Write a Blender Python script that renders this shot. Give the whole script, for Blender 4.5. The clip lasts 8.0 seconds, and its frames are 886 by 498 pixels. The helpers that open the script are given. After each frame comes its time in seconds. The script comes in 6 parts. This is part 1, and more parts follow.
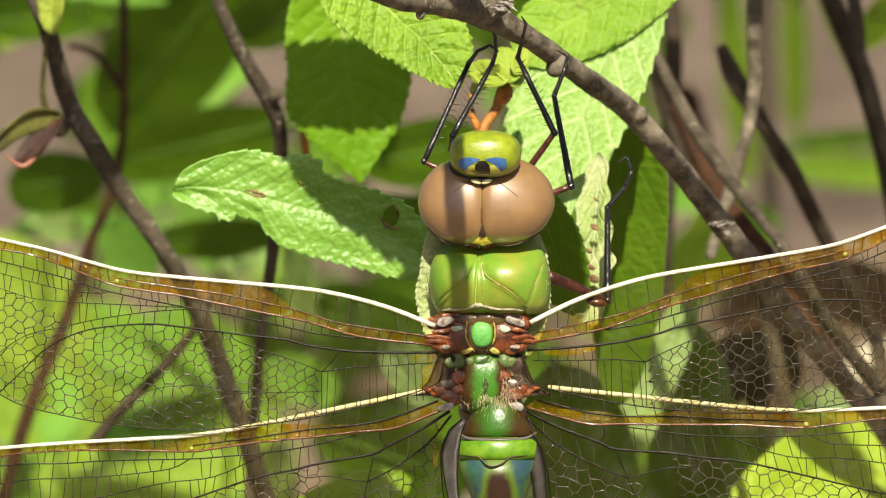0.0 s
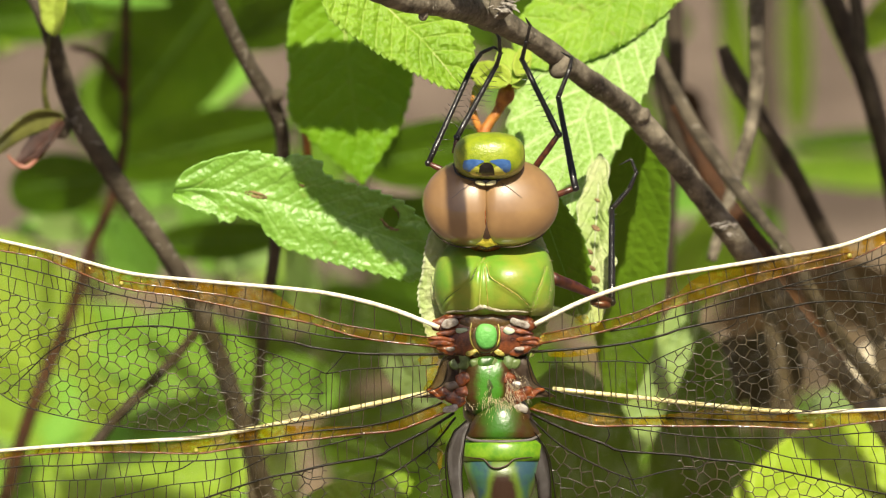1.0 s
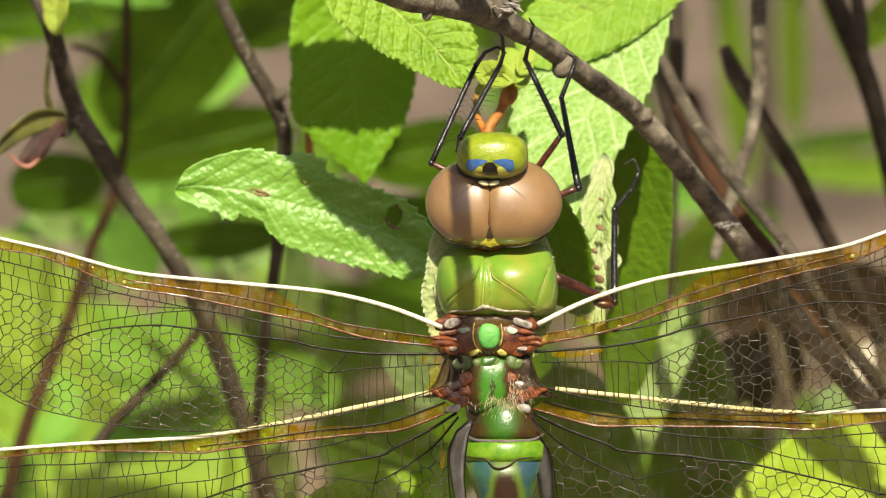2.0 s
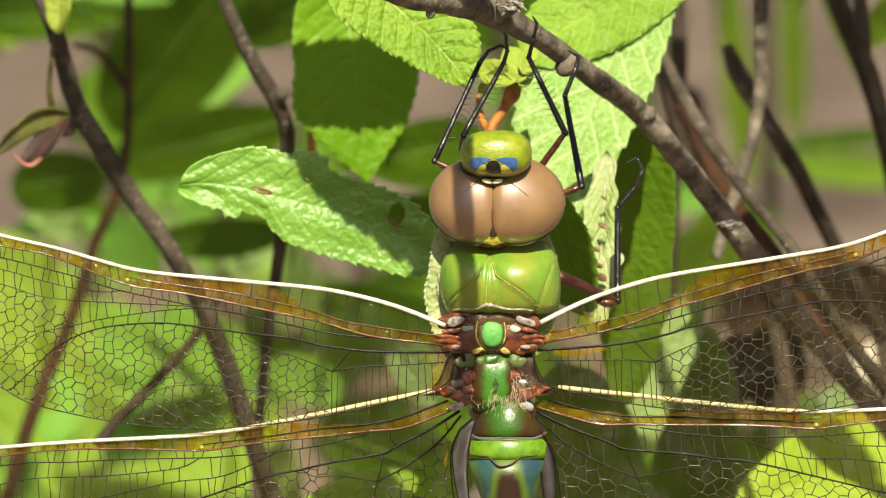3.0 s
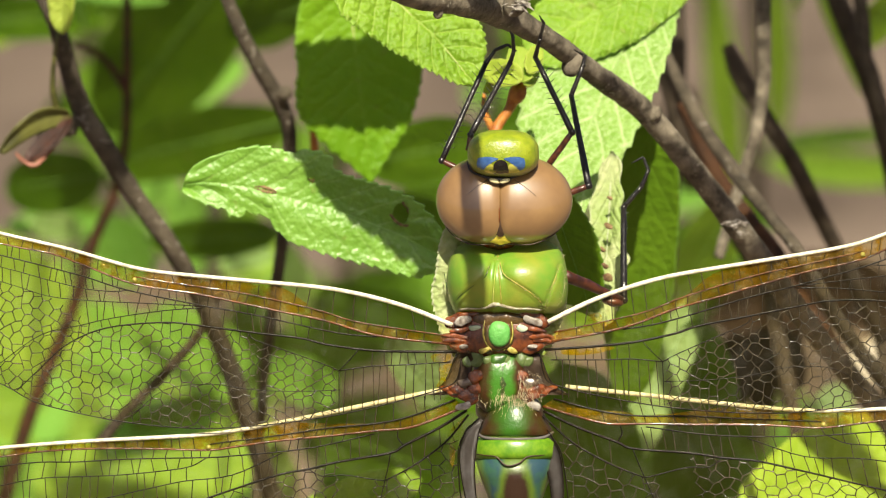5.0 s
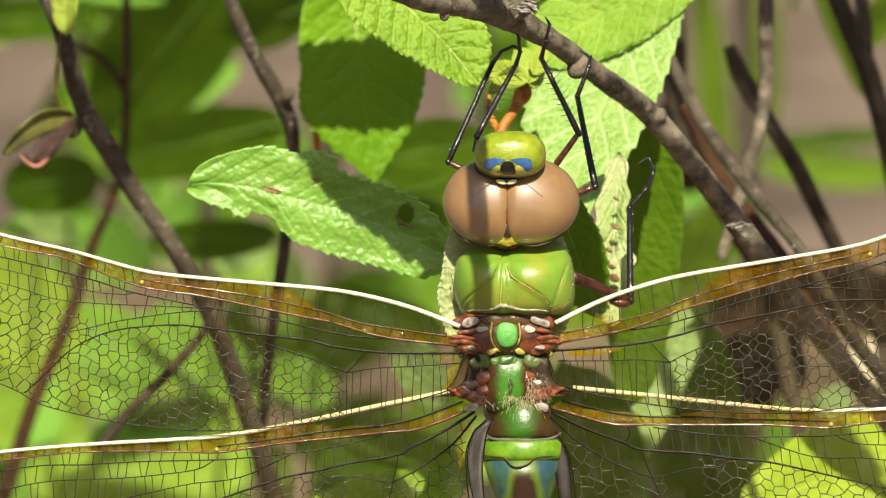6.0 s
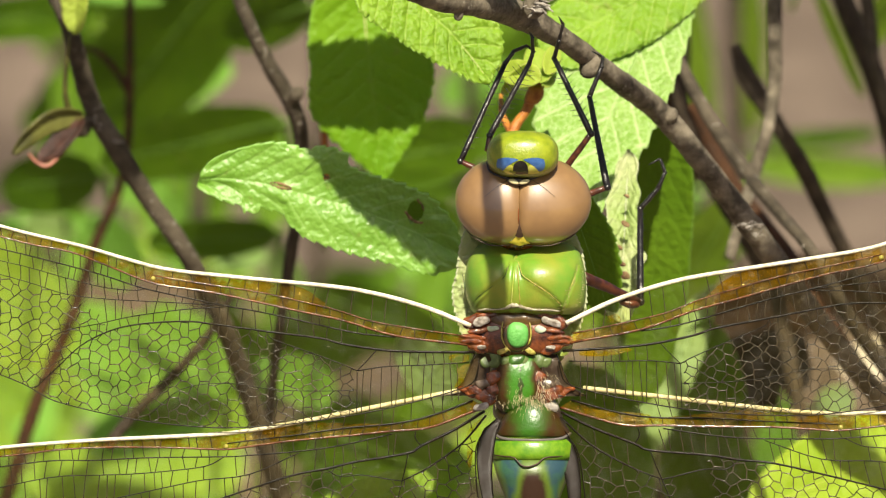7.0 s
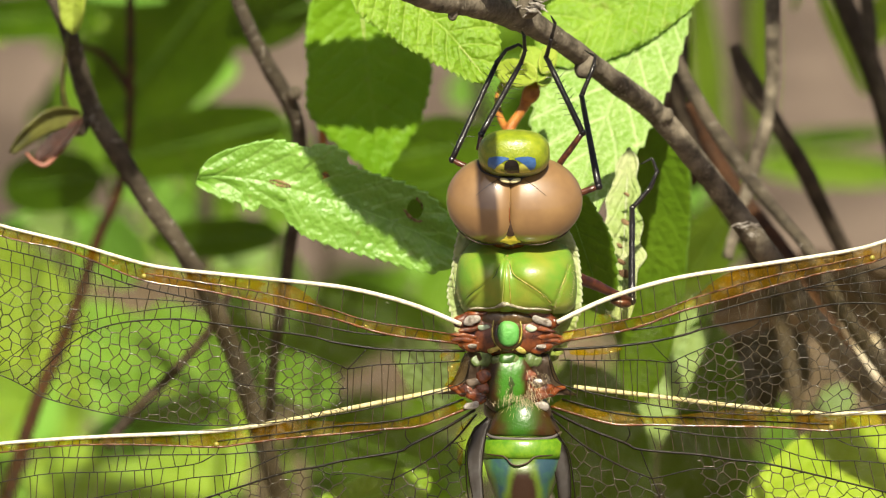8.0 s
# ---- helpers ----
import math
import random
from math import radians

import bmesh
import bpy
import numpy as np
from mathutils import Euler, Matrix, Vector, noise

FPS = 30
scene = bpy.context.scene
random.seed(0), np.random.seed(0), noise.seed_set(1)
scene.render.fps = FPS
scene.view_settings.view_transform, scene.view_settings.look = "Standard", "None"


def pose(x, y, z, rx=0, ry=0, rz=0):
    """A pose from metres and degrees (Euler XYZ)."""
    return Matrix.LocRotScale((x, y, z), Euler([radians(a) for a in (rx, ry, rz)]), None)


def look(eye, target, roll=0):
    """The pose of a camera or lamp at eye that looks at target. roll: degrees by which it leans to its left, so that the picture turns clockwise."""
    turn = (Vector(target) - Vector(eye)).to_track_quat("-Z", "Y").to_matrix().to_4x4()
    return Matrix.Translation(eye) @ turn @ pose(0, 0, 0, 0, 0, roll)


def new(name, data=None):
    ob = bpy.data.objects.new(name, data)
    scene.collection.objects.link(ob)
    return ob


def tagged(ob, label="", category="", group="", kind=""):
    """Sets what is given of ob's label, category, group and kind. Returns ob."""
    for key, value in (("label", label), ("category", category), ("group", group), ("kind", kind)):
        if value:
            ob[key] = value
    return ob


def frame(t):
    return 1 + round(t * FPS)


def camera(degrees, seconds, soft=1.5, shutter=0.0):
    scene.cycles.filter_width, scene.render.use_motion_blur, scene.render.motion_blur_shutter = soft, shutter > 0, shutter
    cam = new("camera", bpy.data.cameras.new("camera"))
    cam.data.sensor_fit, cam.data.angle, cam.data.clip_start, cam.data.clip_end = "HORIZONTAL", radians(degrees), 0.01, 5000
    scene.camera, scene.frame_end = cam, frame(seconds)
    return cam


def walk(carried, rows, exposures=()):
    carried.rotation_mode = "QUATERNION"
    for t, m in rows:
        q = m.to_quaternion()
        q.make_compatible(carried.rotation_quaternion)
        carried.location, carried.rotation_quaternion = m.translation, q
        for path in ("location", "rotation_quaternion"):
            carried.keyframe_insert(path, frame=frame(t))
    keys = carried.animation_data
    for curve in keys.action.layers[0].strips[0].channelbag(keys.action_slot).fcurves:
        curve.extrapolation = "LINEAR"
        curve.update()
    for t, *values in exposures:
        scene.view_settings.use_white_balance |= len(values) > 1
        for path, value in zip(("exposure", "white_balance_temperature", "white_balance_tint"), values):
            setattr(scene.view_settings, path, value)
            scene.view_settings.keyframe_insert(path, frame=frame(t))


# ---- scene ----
MM = 0.001
PX = 0.0385  # mm in the insect's plane for one unit of the body drawings
DIST = 700.0  # lens to insect, mm
# The insect's plane: x right, y away from the lens, z up, leaning 12 degrees with the hanging insect.
FOCUS = Matrix.Translation((0, 0, 0.5)) @ Matrix.Rotation(radians(-12), 4, "X")


def sight(ex, tx, tz):
    """Camera pose: ex mm to the side, aimed at (tx, tz) mm in the insect's plane."""
    return FOCUS @ look((ex * MM, -DIST * MM, 0), (tx * MM, 0, tz * MM))


# ---------------------------------------------------------------- camera
cam = camera(4.94, 8.0, soft=1.2)
cam.data.dof.use_dof = True
cam.data.dof.focus_distance = 0.698
cam.data.dof.aperture_fstop = 86
walk(cam, [
    (0.0, sight(3.08, 0.706, 0.029)),
    (0.5, sight(2.87, 0.624, 0.083)),
    (1.0, sight(3.08, 0.575, 0.118)),
    (1.5, sight(2.12, 0.511, 0.112)),
    (3.0, sight(1.29, 0.115, 0.000)),
    (3.5, sight(0.00, -0.000, 0.000)),
    (4.0, sight(-1.01, -0.142, -0.030)),
    (4.5, sight(-1.80, -0.291, -0.049)),
    (6.0, sight(-5.96, -0.814, 0.059)),
    (6.5, sight(-8.48, -1.375, 0.005)),
    (7.0, sight(-11.20, -1.791, 0.030)),
    (7.5, sight(-10.59, -1.635, -0.015)),
    (8.0, sight(-8.70, -1.465, -0.030))])

# ---------------------------------------------------------------- light
SUN_LOCAL = (0.05, -0.78, 0.62)  # towards the sun
SUN = (FOCUS.to_3x3() @ Vector(SUN_LOCAL)).normalized()
world = bpy.data.worlds.new("world")
scene.world = world
world.use_nodes = True
wn, wl = world.node_tree.nodes, world.node_tree.links
sky = wn.new("ShaderNodeTexSky")
sky.sky_type = "NISHITA"
sky.sun_disc = False
sky.ozone_density = 0.1
sky.air_density = 0.6
sky.dust_density = 4.0
sky.sun_elevation = math.asin(SUN.z)
sky.sun_rotation = math.atan2(SUN.x, SUN.y)
wl.new(sky.outputs[0], wn["Background"].inputs[0])
wn["Background"].inputs[1].default_value = 0.043
sun_data = bpy.data.lights.new("sun", "SUN")
sun_data.energy = 5.0
sun_data.angle = radians(0.55)
sun_data.color = (1.0, 0.925, 0.73)
sun = new("sun", sun_data)
sun.matrix_world = look(SUN * 3, (0, 0, 0))
scene.view_settings.exposure = 0.76


# ---------------------------------------------------------------- materials
def material(name):
    m = bpy.data.materials.new(name)
    m.use_nodes = True
    t = m.node_tree
    return m, t, t.nodes["Principled BSDF"], t.nodes["Material Output"]


def node(t, kind, **values):
    n = t.nodes.new(kind)
    for key, value in values.items():
        n.inputs[key.replace("_", " ")].default_value = value
    return n


def calc(t, op, a, b=None, c=None):
    n = t.nodes.new("ShaderNodeMath")
    n.operation = op
    for i, v in enumerate((a, b, c)):
        if v is None:
            continue
        if isinstance(v, (int, float)):
            n.inputs[i].default_value = v
        else:
            t.links.new(v, n.inputs[i])
    return n.outputs[0]


def blend(t, fac, a, b):
    n = t.nodes.new("ShaderNodeMix")
    n.data_type = "RGBA"
    for i, v in ((0, fac), (6, a), (7, b)):
        if isinstance(v, (int, float)):
            n.inputs[i].default_value = v
        elif isinstance(v, tuple):
            n.inputs[i].default_value = (*v, 1)
        else:
            t.links.new(v, n.inputs[i])
    return n.outputs[2]


def spots(t, scale, detail=3.0, rough=0.6):
    """Noise in object space; scale in features per metre."""
    co = t.nodes.new("ShaderNodeTexCoord")
    n = node(t, "ShaderNodeTexNoise", Scale=scale, Detail=detail, Roughness=rough)
    t.links.new(co.outputs["Object"], n.inputs["Vector"])
    return n.outputs["Fac"]


def ramp(t, v, lo, hi):
    n = t.nodes.new("ShaderNodeMapRange")
    n.interpolation_type = "SMOOTHSTEP"
    n.inputs[1].default_value, n.inputs[2].default_value = lo, hi
    t.links.new(v, n.inputs[0])
    return n.outputs[0]


def relief(t, bsdf, height, strength, metres):
    b = node(t, "ShaderNodeBump", Strength=strength, Distance=metres)
    t.links.new(height, b.inputs["Height"])
    t.links.new(b.outputs[0], bsdf.inputs["Normal"])
    return b.outputs[0]


def plain(name, a, b, scale, rough=0.45, metal=0.0, bump=0.4, deep=0.00004, coat=0.0, fine=None, spec=0.5, coat_rough=0.05, coat_ior=1.5):
    """Two colours mixed by noise of that scale, with fine relief."""
    m, t, p, _ = material(name)
    v = ramp(t, spots(t, scale), 0.3, 0.7)
    t.links.new(blend(t, v, a, b), p.inputs["Base Color"])
    p.inputs["Roughness"].default_value = rough
    p.inputs["Metallic"].default_value = metal
    p.inputs["Coat Weight"].default_value = coat
    p.inputs["Coat Roughness"].default_value = coat_rough
    p.inputs["Coat IOR"].default_value = coat_ior
    p.inputs["Specular IOR Level"].default_value = spec
    relief(t, p, spots(t, fine or scale * 6), bump, deep)
    return m


def leaf_material(name, a, b, vein, pairs=9.0, through_part=0.35, rough=0.45, net=0.35, bump=0.5, spec=0.4, cells=2000.0, mark=0.6, wobble=0.55, edge=0.14, glow=(0.42, 0.62, 0.04)):
    """Leaf: UV x runs from stalk to tip, y across; side veins slant forward; a fine net between them."""
    m, t, p, out = material(name)
    uv = t.nodes.new("ShaderNodeTexCoord").outputs["UV"]
    sep = t.nodes.new("ShaderNodeSeparateXYZ")
    t.links.new(uv, sep.inputs[0])
    across = calc(t, "ABSOLUTE", calc(t, "SUBTRACT", sep.outputs[1], 0.5))
    wob = calc(t, "MULTIPLY", spots(t, 160, 2.0), wobble)
    phase = calc(t, "FRACT", calc(t, "ADD", calc(t, "SUBTRACT", calc(t, "MULTIPLY", sep.outputs[0], pairs), calc(t, "MULTIPLY", across, 3.4)), wob))
    line = calc(t, "ABSOLUTE", calc(t, "SUBTRACT", phase, 0.5))
    side = calc(t, "SUBTRACT", 1.0, ramp(t, line, 0.0, 0.085))
    mid = calc(t, "SUBTRACT", 1.0, ramp(t, across, 0.004, 0.022))
    co = t.nodes.new("ShaderNodeTexCoord")
    vor = node(t, "ShaderNodeTexVoronoi", Scale=cells)
    vor.feature = "DISTANCE_TO_EDGE"
    t.links.new(co.outputs["Object"], vor.inputs["Vector"])
    mesh_ = calc(t, "SUBTRACT", 1.0, ramp(t, vor.outputs["Distance"], 0.0, edge))
    veins = calc(t, "MAXIMUM", calc(t, "MAXIMUM", side, mid), calc(t, "MULTIPLY", mesh_, net))
    tone = blend(t, ramp(t, spots(t, 220, 4.0), 0.32, 0.68), a, b)
    own = t.nodes.new("ShaderNodeObjectInfo").outputs["Random"]
    tone = blend(t, calc(t, "MULTIPLY", own, 0.3), tone, (b[0] * 1.25, b[1] * 0.95, b[2] * 0.6))
    fleck = ramp(t, spots(t, 900, 2.0), 0.66, 0.74)
    tone = blend(t, calc(t, "MULTIPLY", fleck, 0.35), tone, (0.22, 0.2, 0.05))
    col = blend(t, calc(t, "MULTIPLY", veins, mark), tone, vein)
    # pale margin: light caught by the leaf's edge, put into the colour
    col = blend(t, calc(t, "MULTIPLY", ramp(t, across, 0.478, 0.494), 0.6), col, tuple(min(0.7, c * 1.4 + 0.06) for c in b))
    t.links.new(col, p.inputs["Base Color"])
    p.inputs["Roughness"].default_value = rough
    p.inputs["Specular IOR Level"].default_value = spec
    groove = calc(t, "MAXIMUM", calc(t, "SUBTRACT", 1.0, ramp(t, line, 0.0, 0.2)), calc(t, "SUBTRACT", 1.0, ramp(t, across, 0.0, 0.05)))
    pillow = calc(t, "MULTIPLY", ramp(t, spots(t, cells * 0.9, 1.0, 0.4), 0.25, 0.75), 1.1)
    bulge = calc(t, "ADD", calc(t, "SUBTRACT", pillow, calc(t, "MULTIPLY", groove, 0.55)), calc(t, "ADD", calc(t, "MULTIPLY", spots(t, 3200, 4.0, 0.7), 0.9), calc(t, "MULTIPLY", spots(t, 900, 2.0), 1.2)))
    nrm = relief(t, p, bulge, bump, 0.00022)
    tr = t.nodes.new("ShaderNodeBsdfTranslucent")
    t.links.new(blend(t, 0.55, col, glow), tr.inputs["Color"])
    t.links.new(nrm, tr.inputs["Normal"])
    mix = node(t, "ShaderNodeMixShader", Fac=through_part)
    t.links.new(p.outputs[0], mix.inputs[1])
    t.links.new(tr.outputs[0], mix.inputs[2])
    t.links.new(mix.outputs[0], out.inputs[0])
    return m


def clear_film(name, tint, gloss, shine=0.05, wrinkle=0.5, body=0.0, paint=None, broken=0.0):
    """Wing membrane: mostly clear, a little gloss with wrinkles."""
    m, t, p, out = material(name)
    tr = t.nodes.new("ShaderNodeBsdfTransparent")
    t.links.new(blend(t, ramp(t, spots(t, 350, 4.0), 0.35, 0.7), tint, tuple(min(1, c * 0.5 + 0.5) for c in tint)) if not broken else blend(t, ramp(t, spots(t, 1100, 4.0, 0.7), 0.45, 0.62), tint, (1.0, 0.97, 0.85)), tr.inputs[0])
    gl = node(t, "ShaderNodeBsdfGlossy", Roughness=0.16)
    gl.inputs[0].default_value = (*gloss, 1)
    b = node(t, "ShaderNodeBump", Strength=wrinkle, Distance=0.00015)
    t.links.new(spots(t, 1500, 4.0), b.inputs["Height"])
    t.links.new(b.outputs[0], gl.inputs["Normal"])
    mix = t.nodes.new("ShaderNodeMixShader")
    t.links.new(calc(t, "MULTIPLY", ramp(t, spots(t, 700, 4.0, 0.7), 0.42, 0.7), shine), mix.inputs[0])
    clear = tr.outputs[0]
    if body:
        solid_ = t.nodes.new("ShaderNodeBsdfDiffuse")
        solid_.inputs[0].default_value = (*(paint or tint), 1)
        part_ = t.nodes.new("ShaderNodeMixShader")
        t.links.new(calc(t, "MULTIPLY", calc(t, "SUBTRACT", 1.0, calc(t, "MULTIPLY", ramp(t, spots(t, 1100, 4.0, 0.7), 0.45, 0.62), broken)), calc(t, "MULTIPLY", calc(t, "ADD", 0.55, calc(t, "MULTIPLY", spots(t, 420, 3.0), 0.9)), body)), part_.inputs[0])
        t.links.new(clear, part_.inputs[1])
        t.links.new(solid_.outputs[0], part_.inputs[2])
        clear = part_.outputs[0]
    t.links.new(clear, mix.inputs[1])
    t.links.new(gl.outputs[0], mix.inputs[2])
    t.links.new(mix.outputs[0], out.inputs[0])
    return m


def bark_material(name, dark, pale, speck, amount=0.5):
    """Bark: streaked noise, fine cracks and pale lenticels."""
    m, t, p, _ = material(name)
    tone = blend(t, ramp(t, spots(t, 500, 5.0, 0.7), 0.3, 0.72), dark, pale)
    dots = ramp(t, spots(t, 2600, 2.0), 0.6, 0.72)
    patch = ramp(t, spots(t, 260, 2.0), 0.45, 0.62)
    t.links.new(blend(t, calc(t, "MULTIPLY", calc(t, "MULTIPLY", dots, patch), amount), tone, speck), p.inputs["Base Color"])
    p.inputs["Roughness"].default_value = 0.7
    p.inputs["Specular IOR Level"].default_value = 0.3
    rough = calc(t, "ADD", spots(t, 2200, 5.0, 0.75), calc(t, "MULTIPLY", spots(t, 700, 2.0), 1.5))
    relief(t, p, rough, 0.8, 0.0003)
    return m


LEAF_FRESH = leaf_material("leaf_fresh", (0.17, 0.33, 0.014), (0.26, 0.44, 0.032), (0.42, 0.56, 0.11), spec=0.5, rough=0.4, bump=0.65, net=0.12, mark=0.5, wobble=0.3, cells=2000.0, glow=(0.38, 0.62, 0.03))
LEAF_SOFT = leaf_material("leaf_soft_sheen", (0.13, 0.33, 0.028), (0.22, 0.45, 0.065), (0.36, 0.55, 0.16), spec=0.75, rough=0.36, bump=0.34, net=0.2, mark=0.4, wobble=0.3, cells=2400.0, through_part=0.3, glow=(0.32, 0.6, 0.03))
LEAF_BROAD = leaf_material("leaf_broad_green", (0.13, 0.31, 0.008), (0.19, 0.38, 0.014), (0.3, 0.48, 0.06), spec=0.25, rough=0.45, bump=0.35, net=0.05, mark=0.25, wobble=0.3, through_part=0.4, glow=(0.32, 0.6, 0.015))
LEAF_WHITE = leaf_material("leaf_chewed_pale", (0.26, 0.43, 0.1), (0.52, 0.58, 0.32), (0.5, 0.6, 0.3), spec=0.4, bump=0.6, net=0.1, mark=0.3, wobble=0.3, pairs=6)
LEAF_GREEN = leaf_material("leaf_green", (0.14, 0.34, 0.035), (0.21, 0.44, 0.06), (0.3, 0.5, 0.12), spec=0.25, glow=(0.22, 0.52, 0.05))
LEAF_YOUNG = leaf_material("leaf_young", (0.34, 0.49, 0.05), (0.45, 0.58, 0.1), (0.6, 0.64, 0.25), pairs=5, bump=0.25, net=0.05, mark=0.3, through_part=0.45)
BITE = plain("bite_brown", (0.1, 0.05, 0.02), (0.3, 0.2, 0.09), 2500, 0.8, bump=0.8, deep=0.0001)
BUD_LIP = plain("bud_lip_pink", (0.18, 0.06, 0.035), (0.32, 0.13, 0.085), 800, 0.45, bump=0.4)
LEAF_PALE = leaf_material("leaf_pale_underside", (0.2, 0.4, 0.06), (0.31, 0.5, 0.13), (0.6, 0.72, 0.36), pairs=8, net=0.85, spec=0.45, cells=2000.0, bump=0.5, mark=0.8, wobble=0.2, edge=0.07)
# Shade is put into this colour: a darker copy of the leaf greens.
LEAF_SHADE = leaf_material("leaf_shade", (0.06, 0.145, 0.006), (0.1, 0.205, 0.009), (0.13, 0.23, 0.02), through_part=0.25, spec=0.12, glow=(0.16, 0.36, 0.02))
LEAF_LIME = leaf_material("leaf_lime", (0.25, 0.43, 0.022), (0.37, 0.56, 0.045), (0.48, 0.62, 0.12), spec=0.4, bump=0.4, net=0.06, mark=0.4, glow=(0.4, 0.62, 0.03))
# Green darkened in the colour to stand for shade on two leaves near the insect.
LEAF_HALF_SHADE = leaf_material("leaf_half_shade", (0.095, 0.21, 0.01), (0.135, 0.265, 0.015), (0.17, 0.31, 0.03), through_part=0.3, spec=0.2, bump=0.25, net=0.05, mark=0.3, glow=(0.2, 0.44, 0.02))
LEAF_MID = leaf_material("leaf_mid", (0.16, 0.31, 0.018), (0.22, 0.38, 0.028), (0.3, 0.46, 0.07), through_part=0.35, spec=0.25)
BARK = bark_material("bark_grey", (0.05, 0.04, 0.028), (0.29, 0.245, 0.18), (0.65, 0.6, 0.5), 0.6)
LEAF_MINT = leaf_material("leaf_mint", (0.24, 0.42, 0.16), (0.32, 0.5, 0.22), (0.4, 0.55, 0.28), spec=0.3)
DRY = plain("dry_leaf", (0.4, 0.35, 0.28), (0.6, 0.54, 0.46), 300, 0.7)
# Colours of added shapes that stand for shaded gaps and darker soil.
GAP_BROWN = plain("gap_brown", (0.03, 0.018, 0.01), (0.075, 0.045, 0.026), 300, 0.8, spec=0.2)
GAP_SHADE = plain("gap_shade_dark", (0.01, 0.006, 0.004), (0.03, 0.018, 0.011), 300, 0.8, spec=0.2)
BARK_DIM = bark_material("bark_brown", (0.038, 0.03, 0.02), (0.125, 0.1, 0.069), (0.55, 0.5, 0.43), 0.9)
# Bark tone held dark to stand for shade on the stems behind.
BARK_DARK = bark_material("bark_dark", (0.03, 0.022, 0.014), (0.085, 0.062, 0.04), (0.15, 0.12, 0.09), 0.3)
BARK_RED = bark_material("bark_red", (0.03, 0.013, 0.005), (0.085, 0.033, 0.01), (0.13, 0.07, 0.03), 0.3)
BARK_SCAR = plain("bark_scar", (0.22, 0.18, 0.14), (0.62, 0.57, 0.52), 2500, 0.7, bump=0.9, deep=0.0003)
ORANGE = plain("orange_stalk", (0.3, 0.09, 0.015), (0.52, 0.22, 0.04), 1500, 0.4, bump=0.6, deep=0.0001)
BUD_RED = plain("bud_brown_red", (0.02, 0.008, 0.005), (0.075, 0.028, 0.018), 700, 0.5, bump=0.5, deep=0.0002)
BUD_GREEN = plain("bud_olive", (0.06, 0.06, 0.016), (0.14, 0.14, 0.03), 400, 0.4, bump=0.4, deep=0.0001)
GROUND = plain("leaf_litter", (0.055, 0.039, 0.029), (0.215, 0.163, 0.127), 14, 0.9, bump=0.8, deep=0.01, fine=90, spec=0.2)
EYE = plain("eye_tan", (0.21, 0.115, 0.046), (0.27, 0.155, 0.06), 350, 0.42, bump=0.03, deep=0.00001, coat=1.0, fine=12000, coat_rough=0.07, coat_ior=1.85)
FRONS = plain("frons_olive", (0.17, 0.23, 0.01), (0.27, 0.32, 0.015), 1500, 0.28, bump=0.5, deep=0.00008, coat=0.5, fine=7000)
BLUE = plain("frons_blue", (0.03, 0.09, 0.26), (0.09, 0.2, 0.46), 900, 0.4)
BLACK = plain("black_cuticle", (0.006, 0.005, 0.006), (0.016, 0.013, 0.012), 900, 0.28, bump=0.9, deep=0.00008, coat=0.35, fine=3500, coat_rough=0.12)
CREAM = plain("cream_cuticle", (0.62, 0.58, 0.28), (0.75, 0.7, 0.4), 700, 0.35)
YELLOW = plain("yellow_cuticle", (0.62, 0.5, 0.04), (0.75, 0.62, 0.08), 700, 0.35, bump=0.6)
GREEN = plain("thorax_green", (0.12, 0.265, 0.022), (0.23, 0.27, 0.03), 380, 0.36, bump=0.35, deep=0.00005, coat=0.12, fine=5000, coat_rough=0.18)
GREEN_LIME = plain("lime_green", (0.07, 0.19, 0.007), (0.16, 0.29, 0.013), 1500, 0.3, bump=0.35, coat=0.2, fine=6000)
GREEN_SPOT = plain("spot_green", (0.08, 0.3, 0.055), (0.14, 0.4, 0.09), 500, 0.5, bump=0.8, deep=0.0001, spec=0.4)
GREEN_GREY = plain("greyed_green", (0.06, 0.095, 0.025), (0.14, 0.18, 0.065), 900, 0.3, bump=0.6, deep=0.00008, spec=0.3)
AMBER = plain("amber_brown", (0.035, 0.009, 0.003), (0.22, 0.052, 0.008), 1500, 0.16, bump=0.8, deep=0.0001, coat=0.5)
SCLERITE = plain("pale_sclerite", (0.15, 0.12, 0.09), (0.46, 0.42, 0.37), 2200, 0.25, coat=0.3, bump=0.8, deep=0.0001)
ROOT_BROWN = plain("root_brown", (0.035, 0.009, 0.004), (0.17, 0.045, 0.012), 1300, 0.26, bump=0.5, deep=0.0001, coat=0.4)
SCLERITE_GREEN = plain("pale_green_sclerite", (0.24, 0.32, 0.2), (0.45, 0.52, 0.38), 2000, 0.25, coat=0.4)
GREEN_DULL = plain("dull_green", (0.02, 0.055, 0.006), (0.05, 0.14, 0.01), 700, 0.36, bump=0.4, deep=0.00006)
